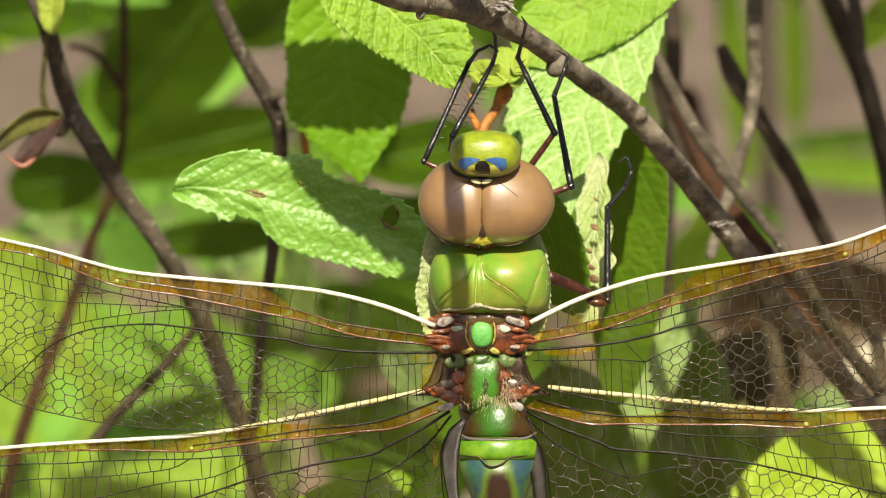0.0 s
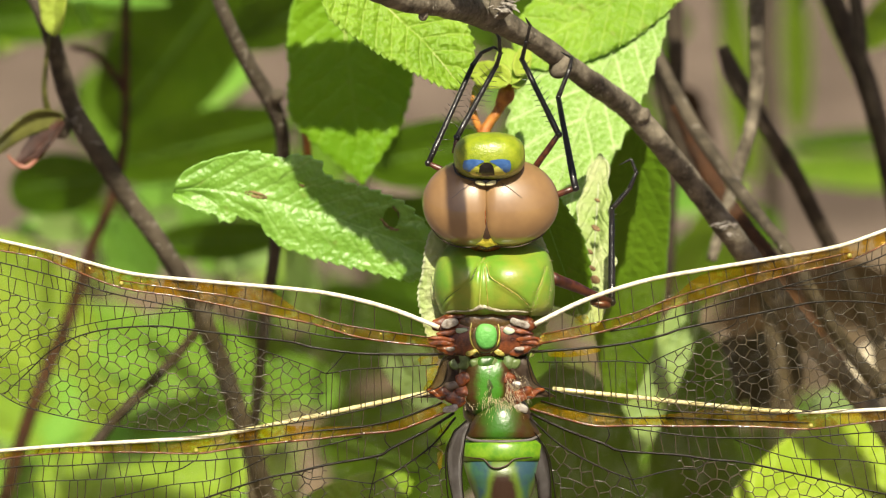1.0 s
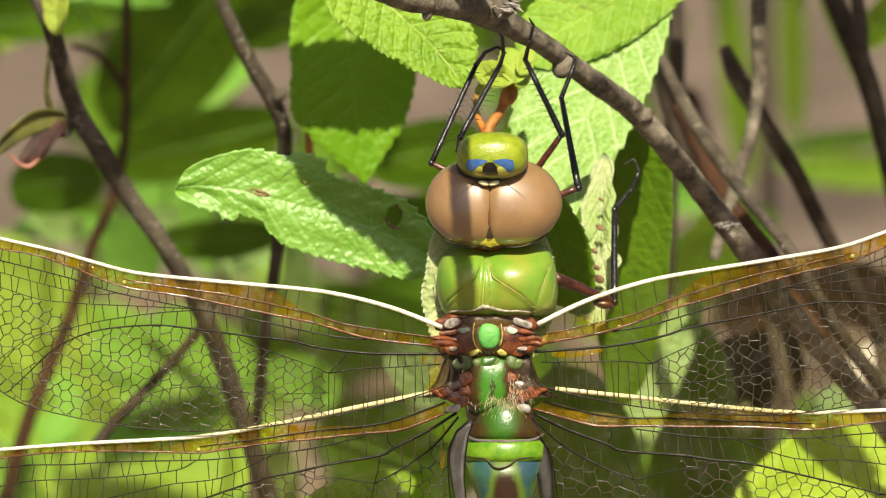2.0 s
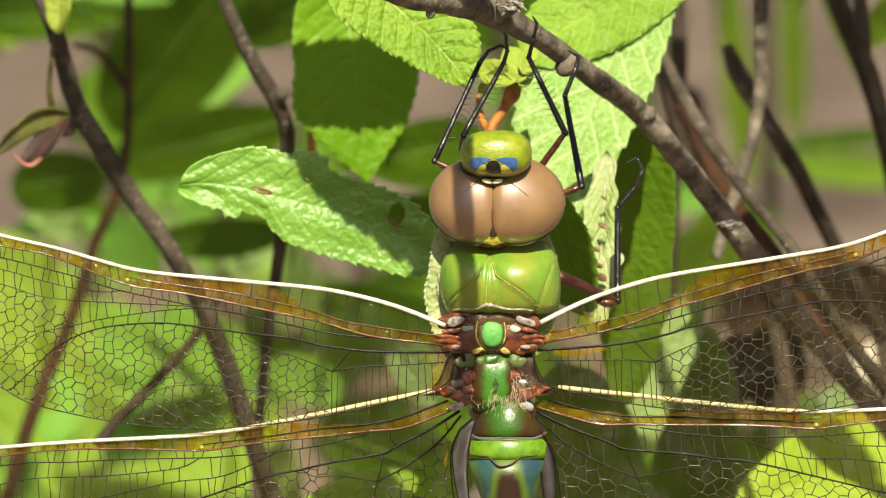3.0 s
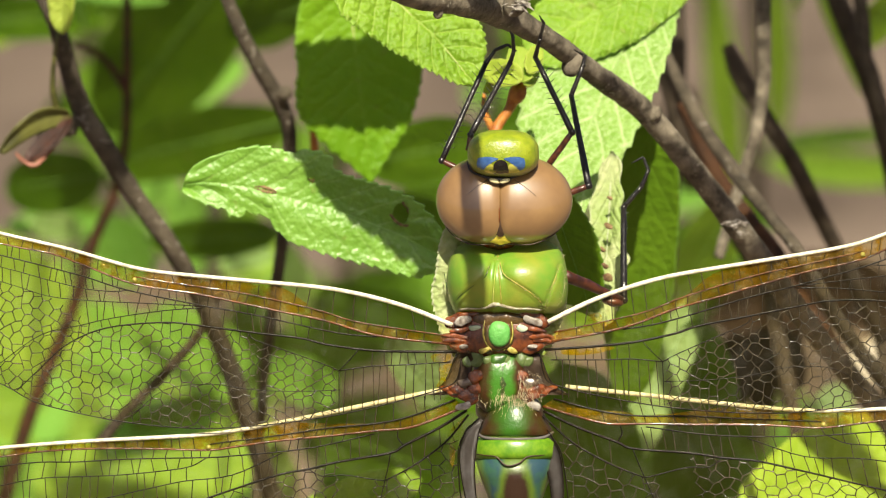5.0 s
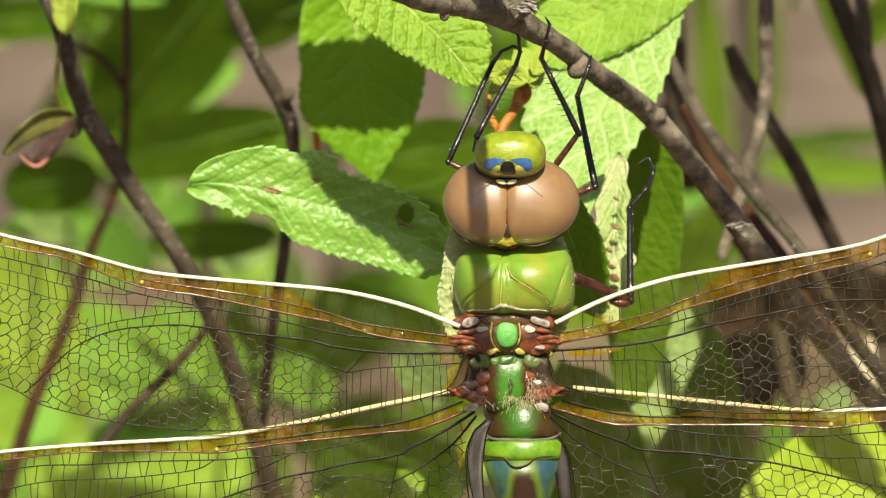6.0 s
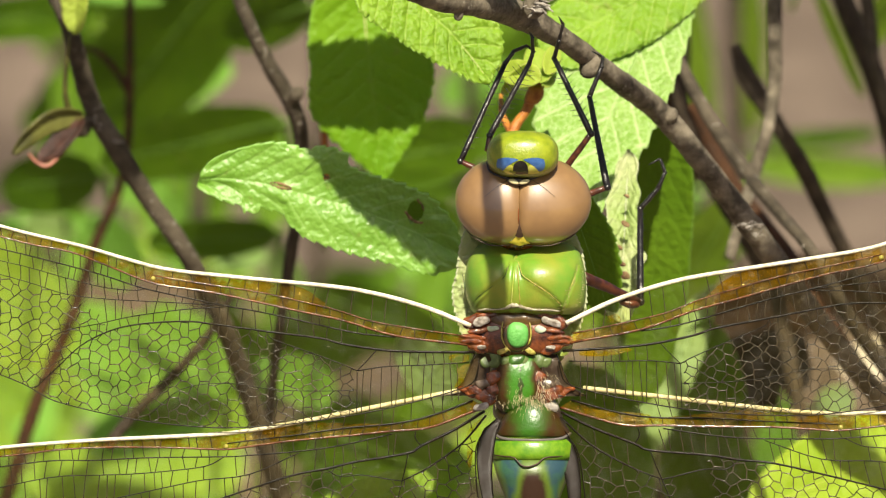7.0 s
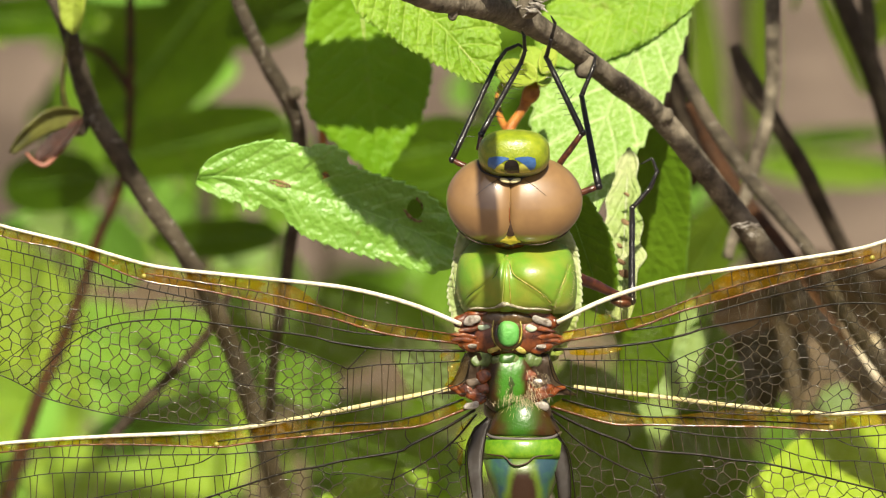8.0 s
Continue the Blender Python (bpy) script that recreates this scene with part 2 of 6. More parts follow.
def base_material(axis, near=0.0002, far=0.0017, cleft=0.0, green=(0.03, 0.11, 0.006)):
    """Green middle that fades into brown flanks from near to far (m) off the axis."""
    m, t, p, _ = material("abdomen_base_pattern")
    sep = t.nodes.new("ShaderNodeSeparateXYZ")
    t.links.new(t.nodes.new("ShaderNodeTexCoord").outputs["Object"], sep.inputs[0])
    wob = calc(t, "MULTIPLY", calc(t, "SUBTRACT", spots(t, 700, 3.0), 0.5), 0.0014)
    x = calc(t, "ADD", calc(t, "ABSOLUTE", calc(t, "SUBTRACT", sep.outputs[0], axis)), wob)
    flank = blend(t, ramp(t, spots(t, 900), 0.35, 0.65), (0.045, 0.017, 0.004), (0.045, 0.032, 0.006))
    col = blend(t, ramp(t, x, near, far), green, flank)
    if cleft:
        col = blend(t, ramp(t, x, cleft, cleft * 3), (0.03, 0.05, 0.008), col)
    t.links.new(col, p.inputs["Base Color"])
    p.inputs["Roughness"].default_value = 0.3
    relief(t, p, spots(t, 4500), 0.5, 0.00006)
    return m


def abdomen_material(axis, start, end):
    """Olive segment with teal-blue flanks that narrow downwards and a dark back stripe that widens; lengths in m from the insect's middle."""
    m, t, p, _ = material("abdomen_pattern")
    sep = t.nodes.new("ShaderNodeSeparateXYZ")
    t.links.new(t.nodes.new("ShaderNodeTexCoord").outputs["Object"], sep.inputs[0])
    wob = calc(t, "MULTIPLY", calc(t, "SUBTRACT", spots(t, 900, 3.0), 0.5), 0.0007)
    x = calc(t, "ADD", calc(t, "ABSOLUTE", calc(t, "SUBTRACT", sep.outputs[0], axis)), wob)
    fall = ramp(t, calc(t, "MULTIPLY", sep.outputs[2], -1.0), -start, -end)
    inner = calc(t, "SUBTRACT", x, calc(t, "MULTIPLY", fall, 0.0005))
    outer = calc(t, "ADD", x, calc(t, "MULTIPLY", fall, 0.0007))
    blue = calc(t, "MULTIPLY", ramp(t, inner, 0.0006, 0.0011), calc(t, "SUBTRACT", 1.0, ramp(t, outer, 0.0021, 0.0026)))
    dark = calc(t, "MULTIPLY", calc(t, "SUBTRACT", 1.0, ramp(t, inner, 0.0002, 0.0007)), ramp(t, fall, 0.02, 0.35))
    col = blend(t, blue, (0.085, 0.14, 0.014), blend(t, ramp(t, spots(t, 700), 0.35, 0.65), (0.024, 0.058, 0.078), (0.034, 0.095, 0.055)))
    t.links.new(blend(t, dark, col, (0.03, 0.013, 0.006)), p.inputs["Base Color"])
    p.inputs["Roughness"].default_value = 0.38
    relief(t, p, spots(t, 4000), 0.4, 0.00005)
    return m


SCUTUM = plain("scutum_olive_brown", (0.03, 0.022, 0.005), (0.1, 0.052, 0.012), 900, 0.25, bump=0.5, deep=0.0001, coat=0.4)
FRONS_PALE = plain("frons_pale", (0.5, 0.5, 0.06), (0.62, 0.6, 0.12), 1500, 0.3, bump=0.3)
VEIN_GOLD = plain("suture_gold", (0.2, 0.2, 0.02), (0.5, 0.4, 0.1), 3500, 0.4)
SUTURE = plain("suture_dark", (0.03, 0.06, 0.01), (0.06, 0.11, 0.015), 2500, 0.4)
SCLERITE_DULL = plain("collar_dull", (0.2, 0.17, 0.1), (0.5, 0.47, 0.36), 2500, 0.4, bump=0.8)
KEEL = plain("keel_pale", (0.3, 0.36, 0.05), (0.5, 0.52, 0.14), 2500, 0.35)
GREEN_BROWN = plain("green_brown_mottle", (0.04, 0.022, 0.007), (0.045, 0.085, 0.01), 700, 0.3, bump=0.4, deep=0.00006, coat=0.2)
MEMBRANULE = plain("grey_membranule", (0.06, 0.048, 0.04), (0.13, 0.118, 0.112), 450, 0.4, bump=0.3)
WEB = plain("web_brown_grey", (0.05, 0.028, 0.014), (0.17, 0.13, 0.095), 420, 0.3, bump=0.5, deep=0.0001, coat=0.3)
BLUE_GREEN = plain("abdomen_blue_green", (0.05, 0.15, 0.05), (0.035, 0.115, 0.19), 650, 0.4, bump=0.3)
ABDOMEN_DARK = plain("abdomen_dark", (0.025, 0.013, 0.008), (0.07, 0.035, 0.018), 900, 0.5)
LEG_RED = plain("leg_red_brown", (0.028, 0.009, 0.006), (0.11, 0.032, 0.015), 1500, 0.28, coat=0.3)
HAIR = plain("pale_hair", (0.36, 0.29, 0.16), (0.55, 0.46, 0.28), 900, 0.4)
COSTA = plain("costa_ivory", (0.55, 0.5, 0.34), (0.85, 0.82, 0.66), 2500, 0.35, bump=0.8, deep=0.00006, coat=0.2, fine=9000)
VEIN = plain("vein_dark", (0.004, 0.003, 0.001), (0.014, 0.009, 0.004), 1500, 0.28, spec=0.22, bump=1.0, deep=0.00004, fine=7000)
VEIN_NET = plain("vein_brown", (0.014, 0.01, 0.004), (0.06, 0.043, 0.02), 500, 0.24, spec=0.6, bump=1.0, deep=0.0001, fine=2600)
VEIN_AMBER = plain("vein_amber", (0.03, 0.009, 0.003), (0.15, 0.05, 0.01), 1500, 0.22, spec=0.5, bump=1.0, deep=0.00012, fine=3500, coat=0.5, coat_rough=0.1)
FILM = clear_film("wing_film", (0.93, 0.88, 0.66), (0.95, 0.9, 0.7), 0.05, 0.8, 0.006, (0.8, 0.7, 0.3))
FILM_YELLOW = clear_film("wing_film_yellow", (0.8, 0.62, 0.02), (1.0, 0.85, 0.4), 0.2, 1.0, 0.13, (0.6, 0.42, 0.01), 1.0)
FILM_AMBER = clear_film("wing_film_amber", (0.8, 0.52, 0.015), (1.0, 0.75, 0.25), 0.2, 1.0, 0.13, (0.42, 0.24, 0.004), 0.55)


# ---------------------------------------------------------------- building blocks
HOME = {}


def at(uv, d=0.0):
    """Local place (m) of what is sighted at uv (mm in the insect's plane) and lies d mm behind that plane."""
    k = 1 + d / DIST
    return Vector((uv[0] * k, d, uv[1] * k)) * MM


def thing(name, origin, label, category, group="", kind=""):
    ob = new(name)
    ob.empty_display_size = 0.004
    ob.matrix_world = FOCUS @ Matrix.Translation(origin)
    HOME[ob.name] = Vector(origin)
    return tagged(ob, label, category, group, kind)


def root(ob):
    while ob.parent:
        ob = ob.parent
    return ob


def mesh_of(name, bm, mat, origin):
    for v in bm.verts:
        v.co -= origin
    me = bpy.data.meshes.new(name)
    bm.to_mesh(me)
    bm.free()
    me.materials.append(mat)
    me.shade_smooth()
    return me


def part(name, bm, mat, parent, label=""):
    ob = new(name, mesh_of(name, bm, mat, HOME[root(parent).name]))
    ob.parent = parent
    return tagged(ob, label)


def glide(pts, per=6):
    """Catmull-Rom through points of any dimension."""
    p = [np.array(q, float) for q in pts]
    p = [2 * p[0] - p[1], *p, 2 * p[-1] - p[-2]]
    out = []
    for i in range(1, len(p) - 2):
        a, b, c, d = p[i - 1:i + 3]
        for j in range(per):
            s = j / per
            out.append(0.5 * (2 * b + (c - a) * s + (2 * a - 5 * b + 4 * c - d) * s * s + (3 * b - a - 3 * c + d) * s ** 3))
    return out + [p[-2]]


def tube(bm, pts, radii, sides=8, cap=True, rough=0.0, grain=900.0):
    """Round bar along local points (m), with a radius (mm) for each."""
    pts = [Vector(p) for p in pts]
    rings, up = [], Vector((0.31, -0.9, 0.3))
    for i, p in enumerate(pts):
        way = (pts[min(i + 1, len(pts) - 1)] - pts[max(i - 1, 0)]).normalized()
        side = way.cross(up)
        side = side.normalized() if side.length > 1e-6 else way.orthogonal().normalized()
        top = side.cross(way).normalized()
        ring = []
        for j in range(sides):
            a = 2 * math.pi * j / sides
            q = side * math.cos(a) + top * math.sin(a)
            r = radii[i] * MM
            if rough:
                r *= 1 + rough * noise.noise((p + q * r) * grain) + rough * 0.6 * noise.noise((p + q * r) * grain * 3)
            ring.append(bm.verts.new(p + q * r))
        rings.append(ring)
    for a, b in zip(rings, rings[1:]):
        for j in range(sides):
            bm.faces.new((a[j], a[(j + 1) % sides], b[(j + 1) % sides], b[j]))
    if cap:
        bm.faces.new(rings[0][::-1])
        bm.faces.new(rings[-1])
    return bm


def bar(pts, radii, sides=8, per=5, rough=0.0, bm=None, grain=900.0):
    """Smooth tube through (uv, d) points."""
    rows = [(*at(uv, d), r) for (uv, d), r in zip(pts, radii)]
    g = glide(rows, per)
    return tube(bm or bmesh.new(), [q[:3] for q in g], [max(0.01, q[3]) for q in g], sides, True, rough, grain)


def ball(bm, uv, d, rx, rd, rz, seg=24, rings=16, turn=0.0):
    """Ellipsoid with half axes in mm, turned clockwise by degrees as seen from the lens."""
    m = Matrix.Translation(at(uv, d)) @ Matrix.Rotation(radians(turn), 4, "Y") @ Matrix.Diagonal((rx * MM, rd * MM, rz * MM, 1))
    bmesh.ops.create_uvsphere(bm, u_segments=seg, v_segments=rings, radius=1, matrix=m)
    return bm


def blob(uv, d, rx, rd, rz, seg=24, rings=16, turn=0.0):
    return ball(bmesh.new(), uv, d, rx, rd, rz, seg, rings, turn)


def shell_patch(outline, centre, d, rx, rd, rz, lift=0.03, rows=5, box=1.0):
    """A patch that lies on the lens side of an ellipsoid: the outline's points, shrunk in rows towards their middle."""
    bm = bmesh.new()
    mid = np.mean(outline, 0)
    g = glide([*outline, outline[0]], 4)[:-1]

    def on(uv):
        x, z = (uv[0] - centre[0]) / rx, (uv[1] - centre[1]) / rz
        y = max(0.02, 1 - abs(x) ** (2 / box) - abs(z) ** (2 / box)) ** (box / 2)
        return Vector((uv[0], d - rd * y - lift, uv[1])) * MM

    rings = [[bm.verts.new(on(mid + (q - mid) * (1 - k / rows))) for q in g] for k in range(rows)]
    n = len(g)
    for a, b in zip(rings, rings[1:]):
        for j in range(n):
            bm.faces.new((a[j], a[(j + 1) % n], b[(j + 1) % n], b[j]))
    bm.faces.new(rings[-1])
    bmesh.ops.recalc_face_normals(bm, faces=bm.faces)
    return bm


def blade(base, tip, half, roll=0.0, teeth=0, cut=0.05, fold=0.15, curl=0.0, pq=(0.75, 0.75), pairs=9, quilt=0.12, ns=44, nt=7, thick=0.12, seed=0, bow=0.0, lop=1.0, holes=(), wave=0.35, rag=0.0, across=None, edge=()):
    """Leaf blade from base to tip (local m), half its greatest half width (mm), and the line of its midrib.
    bow bends the axis aside, lop narrows one half, holes are (s, a, size s, size a) bites, edge
    rows of (s, upper edge, midrib, lower edge) in mm off the axis, in place of half, bow and lop."""
    bm = bmesh.new()
    uvl = bm.loops.layers.uv.new("UVMap")
    axis = tip - base
    side = axis.cross(Vector((0, -1, 0))).normalized()
    side = (Matrix.Rotation(radians(roll), 3, axis.normalized()) @ side)
    if across:
        side = across
    up = side.cross(axis).normalized()
    if up.y > 0:
        up = -up
    p, q = pq
    peak = (p / (p + q)) ** p * (q / (p + q)) ** q
    ns = max(ns, teeth * 6)
    grid, spot, spine = [], {}, []
    for i in range(ns + 1):
        s = i / ns
        w = half * MM * (max(s, 1e-4) ** p * max(1 - s, 1e-4) ** q) / peak
        row = []
        middle = base + axis * s - side * bow * axis.length * 4 * s * (1 - s) + up * curl * axis.length * s * s
        if edge:
            high, mid, low = (float(np.interp(s, [e[0] for e in edge], [e[k] for e in edge])) * MM for k in (1, 2, 3))
            middle = base + axis * s - side * mid
        spine.append(middle + up * 0.05 * MM)
        for j in range(-nt, nt + 1):
            a = j / nt
            far = w * a * (lop if a > 0 else 1.0)
            if edge:
                far = a * ((mid - low) if a > 0 else (high - mid))
            jag = 0.0
            if teeth:
                size = 1 + 0.5 * noise.noise(Vector((math.floor(s * teeth + 0.31 * seed) * 0.7, seed, a > 0)))
                f = (s * teeth + 0.31 * seed + (0.4 if a > 0 else 0)) % 1.0
                jag = cut * size * half * MM * (f if f < 0.8 else (1 - f) * 4) * min(1, 8 * (1 - s)) * min(1, 8 * s) * max(0.0, abs(a) * 5 - 4)
                far += math.copysign(jag, a)
            far *= 1 + 0.09 * noise.noise(Vector((s * 4, seed * 3.1, (a > 0) * 5.0))) + rag * noise.noise(Vector((s * 9, seed * 2.3, (a > 0) * 7.0)))
            z = fold * abs(far)
            z += quilt * MM * (0.5 + 0.5 * math.cos(2 * math.pi * (s * pairs - abs(a) * 1.7 + 0.2))) * min(1, abs(a) * 3) * (1 - 0.4 * abs(a))
            z += wave * MM * noise.noise(Vector((s * 3, a * 1.5, seed * 1.7))) * half / 4
            v = bm.verts.new(middle + axis.normalized() * jag * 0.8 + side * far + up * z)
            spot[v] = (s, 0.5 + 0.5 * a)
            row.append(v)
        grid.append(row)
    for ra, rb in zip(grid, grid[1:]):
        for j in range(2 * nt):
            vs = (ra[j], ra[j + 1], rb[j + 1], rb[j])
            ms, ma = np.mean([spot[v] for v in vs], 0)
            if any(((ms - hs) / rs) ** 2 + ((ma * 2 - 1 - ha) / ra_) ** 2 < 1 + 0.3 * noise.noise(Vector((ms * 90, ma * 40, seed))) for hs, ha, rs, ra_ in holes):
                continue
            f = bm.faces.new(vs)
            for l in f.loops:
                l[uvl].uv = spot[l.vert]
    bmesh.ops.delete(bm, geom=[v for v in bm.verts if not v.link_faces], context="VERTS")
    bmesh.ops.recalc_face_normals(bm, faces=bm.faces)
    if thick:
        bm.normal_update()
        under = {v: bm.verts.new(v.co - v.normal * thick * MM) for v in bm.verts[:]}
        rims = [(e.verts[0], e.verts[1]) for e in bm.edges if e.is_boundary]
        quads = [[under[v] for v in reversed(f.verts)] for f in bm.faces] + [[a, b, under[b], under[a]] for a, b in rims]
        spot.update({u: spot[v] for v, u in under.items()})
        for quad in quads:
            for l in bm.faces.new(quad).loops:
                l[uvl].uv = spot[l.vert]
        bmesh.ops.recalc_face_normals(bm, faces=bm.faces)
    return bm, spine


def leaf(label, base, tip, half, mat, d0, d1, stalk=None, rib=0.2, group="", lean=0.0, rib_mat=None, **shape):
    """One leaf: blade, midrib and, where given, its stalk. lean tips its face up (+) or down (-)."""
    b, t = at(base, d0), at(tip, d1)
    ob = thing("leaf", b, label, "leaf", group)
    bm, spine = blade(b, t, half, **shape)
    mid = (b.z + t.z) / 2
    for v in bm.verts:
        v.co.y += lean * (v.co.z - mid)
    spine = [p + Vector((0, lean * (p.z - mid), 0)) for p in spine]
    part("blade", bm, mat, ob)
    pts = spine[::max(1, len(spine) // 12)]
    n = len(pts) - 1
    part("midrib", tube(bmesh.new(), pts, [rib * (1 - 0.8 * i / n) for i in range(n + 1)], 6), rib_mat or RIB, ob)
    if stalk:
        part("stalk", bar([(base, d0), *stalk], [0.3] * (1 + len(stalk)), 7), rib_mat or RIB, ob)
    return ob


RIB = plain("midrib_pale", (0.36, 0.42, 0.12), (0.5, 0.52, 0.22), 600, 0.4, bump=0.4)

# ---------------------------------------------------------------- ground
bm = bmesh.new()
n = 60
for i in range(n + 1):
    for j in range(n + 1):
        x, y = ((i / n) * 2 - 1), ((j / n) * 2 - 1)
        x, y = math.copysign(abs(x) ** 3, x) * 400, math.copysign(abs(y) ** 3, y) * 400
        bm.verts.new((x, y, 0.03 * noise.noise(Vector((x * 2, y * 2, 0)))))
bm.verts.ensure_lookup_table()
for i in range(n):
    for j in range(n):
        a = i * (n + 1) + j
        bm.faces.new([bm.verts[k] for k in (a, a + n + 1, a + n + 2, a + 1)])
me = bpy.data.meshes.new("ground")
bm.to_mesh(me)
bm.free()
me.materials.append(GROUND)
me.shade_smooth()
tagged(new("ground", me), "dry brown soil with old leaf litter", "ground", kind="structure")


# ---------------------------------------------------------------- twigs and stems
def stem(name, label, pts, radii, mat, rough=0.1, knots=(), scars=(), rooted=True):
    """A woody stem with its knots (uv, d, size) and pale scars."""
    ob = thing(name, at(*pts[0]), label, "twig" if name == "twig" else "stem")
    bm = bar(pts, radii, 14, 10, rough)
    if rooted:
        top, under = at(*pts[-1]), at(*pts[-2])
        way = (FOCUS.to_3x3() @ (top - under)).normalized() * 0.12
        a = FOCUS @ top
        down = [a + Vector((way.x * (1 - (1 - f) ** 2), way.y * (1 - (1 - f) ** 2), -(a.z + 0.02) * f)) for f in np.linspace(0, 1, 14)]
        back = FOCUS.inverted()
        tube(bm, [back @ p for p in down], [radii[-1] * (1 + 0.6 * f) for f in np.linspace(0, 1, 14)], 14, True, rough)
    part("bark", bm, mat, ob)
    for uv, d, r in knots:
        bm = blob(uv, d, r, r * 0.9, r * 1.2, 12, 8, 35)
        for v in bm.verts:
            v.co += 0.2 * r * MM * noise.noise_vector(v.co * 1400)
        part("knot", bm, mat, ob)
    rng = random.Random(len(label))
    for uv, d, r in scars:
        for k in range(9):
            size = r * rng.uniform(0.4, 0.95)
            bm = blob((uv[0] + rng.gauss(0, 0.75) * r, uv[1] + rng.gauss(0, 0.35) * r), d + rng.uniform(-0.1, 0.3) * r, size, size * 0.18, size * rng.uniform(0.1, 0.22), 18, 12, 5 + rng.gauss(0, 32))
            for v in bm.verts:
                v.co += 0.3 * size * MM * noise.noise_vector(v.co * 2600)
            part("bark_flake", bm, BARK_SCAR, ob, "pale torn bark flake")
    return ob


branch = stem("twig", "grey-brown woody twig that the dragonfly clings to", [
    ((-5.5, 18.5), -14), ((-2.5, 17.3), -8), ((0.2, 16.95), -4), ((3.3, 16.15), 2), ((6.8, 14.3), 8), ((9.9, 12.0), 14), ((13.3, 9.5), 20), ((16.0, 6.4), 23), ((18.1, 3.7), 26), ((20.3, 0.8), 28), ((22.8, -2.7), 32), ((26.0, -6.9), 38), ((29.9, -11.5), 44), ((33.7, -16.1), 50)],
    [0.75, 0.85, 0.92, 0.98, 0.78, 0.77, 0.81, 0.81, 0.81, 0.85, 0.85, 0.77, 0.77, 0.77], BARK, 0.1,
    [((8.5, 12.55), 10.6, 0.72), ((14.1, 9.2), 20, 0.50), ((4.6, 16.7), 0.4, 0.8), ((-0.7, 16.1), -5.5, 0.35)],
    [((5.3, 16.7), -0.6, 0.65), ((4.4, 16.6), -1.0, 0.54), ((19.7, 1.7), 25.5, 0.50), ((20.1, 1.1), 25.8, 0.35)])
stem("stem", "brown upright woody stem with pale lenticels", [
    ((-27.9, 18.1), 50), ((-26.5, 15.1), 50), ((-25.0, 10.0), 53), ((-23.3, 7.0), 53), ((-21.1, 3.5), 55), ((-18.6, 0.0), 57), ((-15.9, -5.0), 62), ((-14.0, -10.0), 68), ((-12.1, -15.7), 74), ((-10.2, -21.5), 80)],
    [0.58, 0.62, 0.73, 0.77, 0.69, 0.69, 0.73, 0.77, 0.77, 0.77], BARK_DIM, 0.08,
    [((-25.6, 8.4), 52, 0.69)], [((-23.1, 7.4), 51.5, 0.27), ((-24.4, 9.7), 51.5, 0.15)])
stem("stem", "thin grey stem behind the leaves", [
    ((-15.4, 18.5), 52), ((-14.4, 15.8), 53), ((-12.9, 12.7), 55), ((-11.3, 10.0), 57), ((-10.6, 7.7), 59), ((-10.7, 3.5), 62), ((-11.3, -1.1), 66), ((-12.1, -6.9), 72), ((-12.7, -13.8), 80)],
    [0.46, 0.50, 0.58, 0.62, 0.54, 0.46, 0.46, 0.42, 0.42], BARK_DIM, 0.06, [((-11.0, 10.6), 56, 0.54)])
stem("stem", "slender grey-brown stem with a bud scar", [
    ((14.1, 15.4), 60), ((15.6, 12.0), 57), ((17.6, 8.3), 54), ((19.9, 5.0), 50), ((21.8, 2.5), 45), ((24.1, -0.3), 40), ((26.8, -5.0), 44), ((30.3, -9.6), 50)],
    [0.42, 0.46, 0.54, 0.54, 0.46, 0.46, 0.54, 0.58], BARK_DIM, 0.06, [], [((17.6, 8.5), 52.5, 0.23)])
stem("stem", "smooth grey stem curving downwards", [
    ((21.7, 18.5), 60), ((21.7, 14.7), 60), ((21.7, 11.2), 61), ((21.2, 8.1), 61), ((20.3, 5.0), 62), ((19.3, 1.6), 62), ((18.6, -0.7), 62)],
    [0.58, 0.58, 0.54, 0.50, 0.50, 0.46, 0.39], BARK, 0.05, rooted=False)
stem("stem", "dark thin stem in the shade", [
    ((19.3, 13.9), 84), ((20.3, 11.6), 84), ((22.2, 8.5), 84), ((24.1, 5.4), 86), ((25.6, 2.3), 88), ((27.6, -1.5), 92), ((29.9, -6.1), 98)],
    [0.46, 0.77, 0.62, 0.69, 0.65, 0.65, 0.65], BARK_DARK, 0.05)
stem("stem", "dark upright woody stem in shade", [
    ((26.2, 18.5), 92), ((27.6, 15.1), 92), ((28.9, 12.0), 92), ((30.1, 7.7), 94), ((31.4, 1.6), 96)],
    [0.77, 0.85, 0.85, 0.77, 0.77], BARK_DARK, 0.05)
stem("stem", "dark brown stem beside the smooth one", [
    ((28.1, 18.5), 88), ((28.6, 15.4), 88), ((28.9, 12.7), 88), ((30.3, 8.1), 89), ((32.2, 3.1), 90)],
    [0.55, 0.55, 0.5, 0.5, 0.5], BARK_DIM, 0.05)
stem("stem", "red-brown young woody shoot", [
    ((16.2, 10.0), 66), ((18.1, 5.8), 66), ((20.3, 2.3), 62), ((22.9, -1.1), 60), ((26.0, -6.1), 60), ((31.4, -13.8), 66)],
    [0.46, 0.62, 0.77, 0.77, 0.69, 0.69], BARK_RED, 0.04)
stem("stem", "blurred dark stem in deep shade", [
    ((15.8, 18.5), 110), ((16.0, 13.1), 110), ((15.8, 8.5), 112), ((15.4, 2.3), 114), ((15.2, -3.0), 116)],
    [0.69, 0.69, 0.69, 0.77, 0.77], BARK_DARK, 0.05)
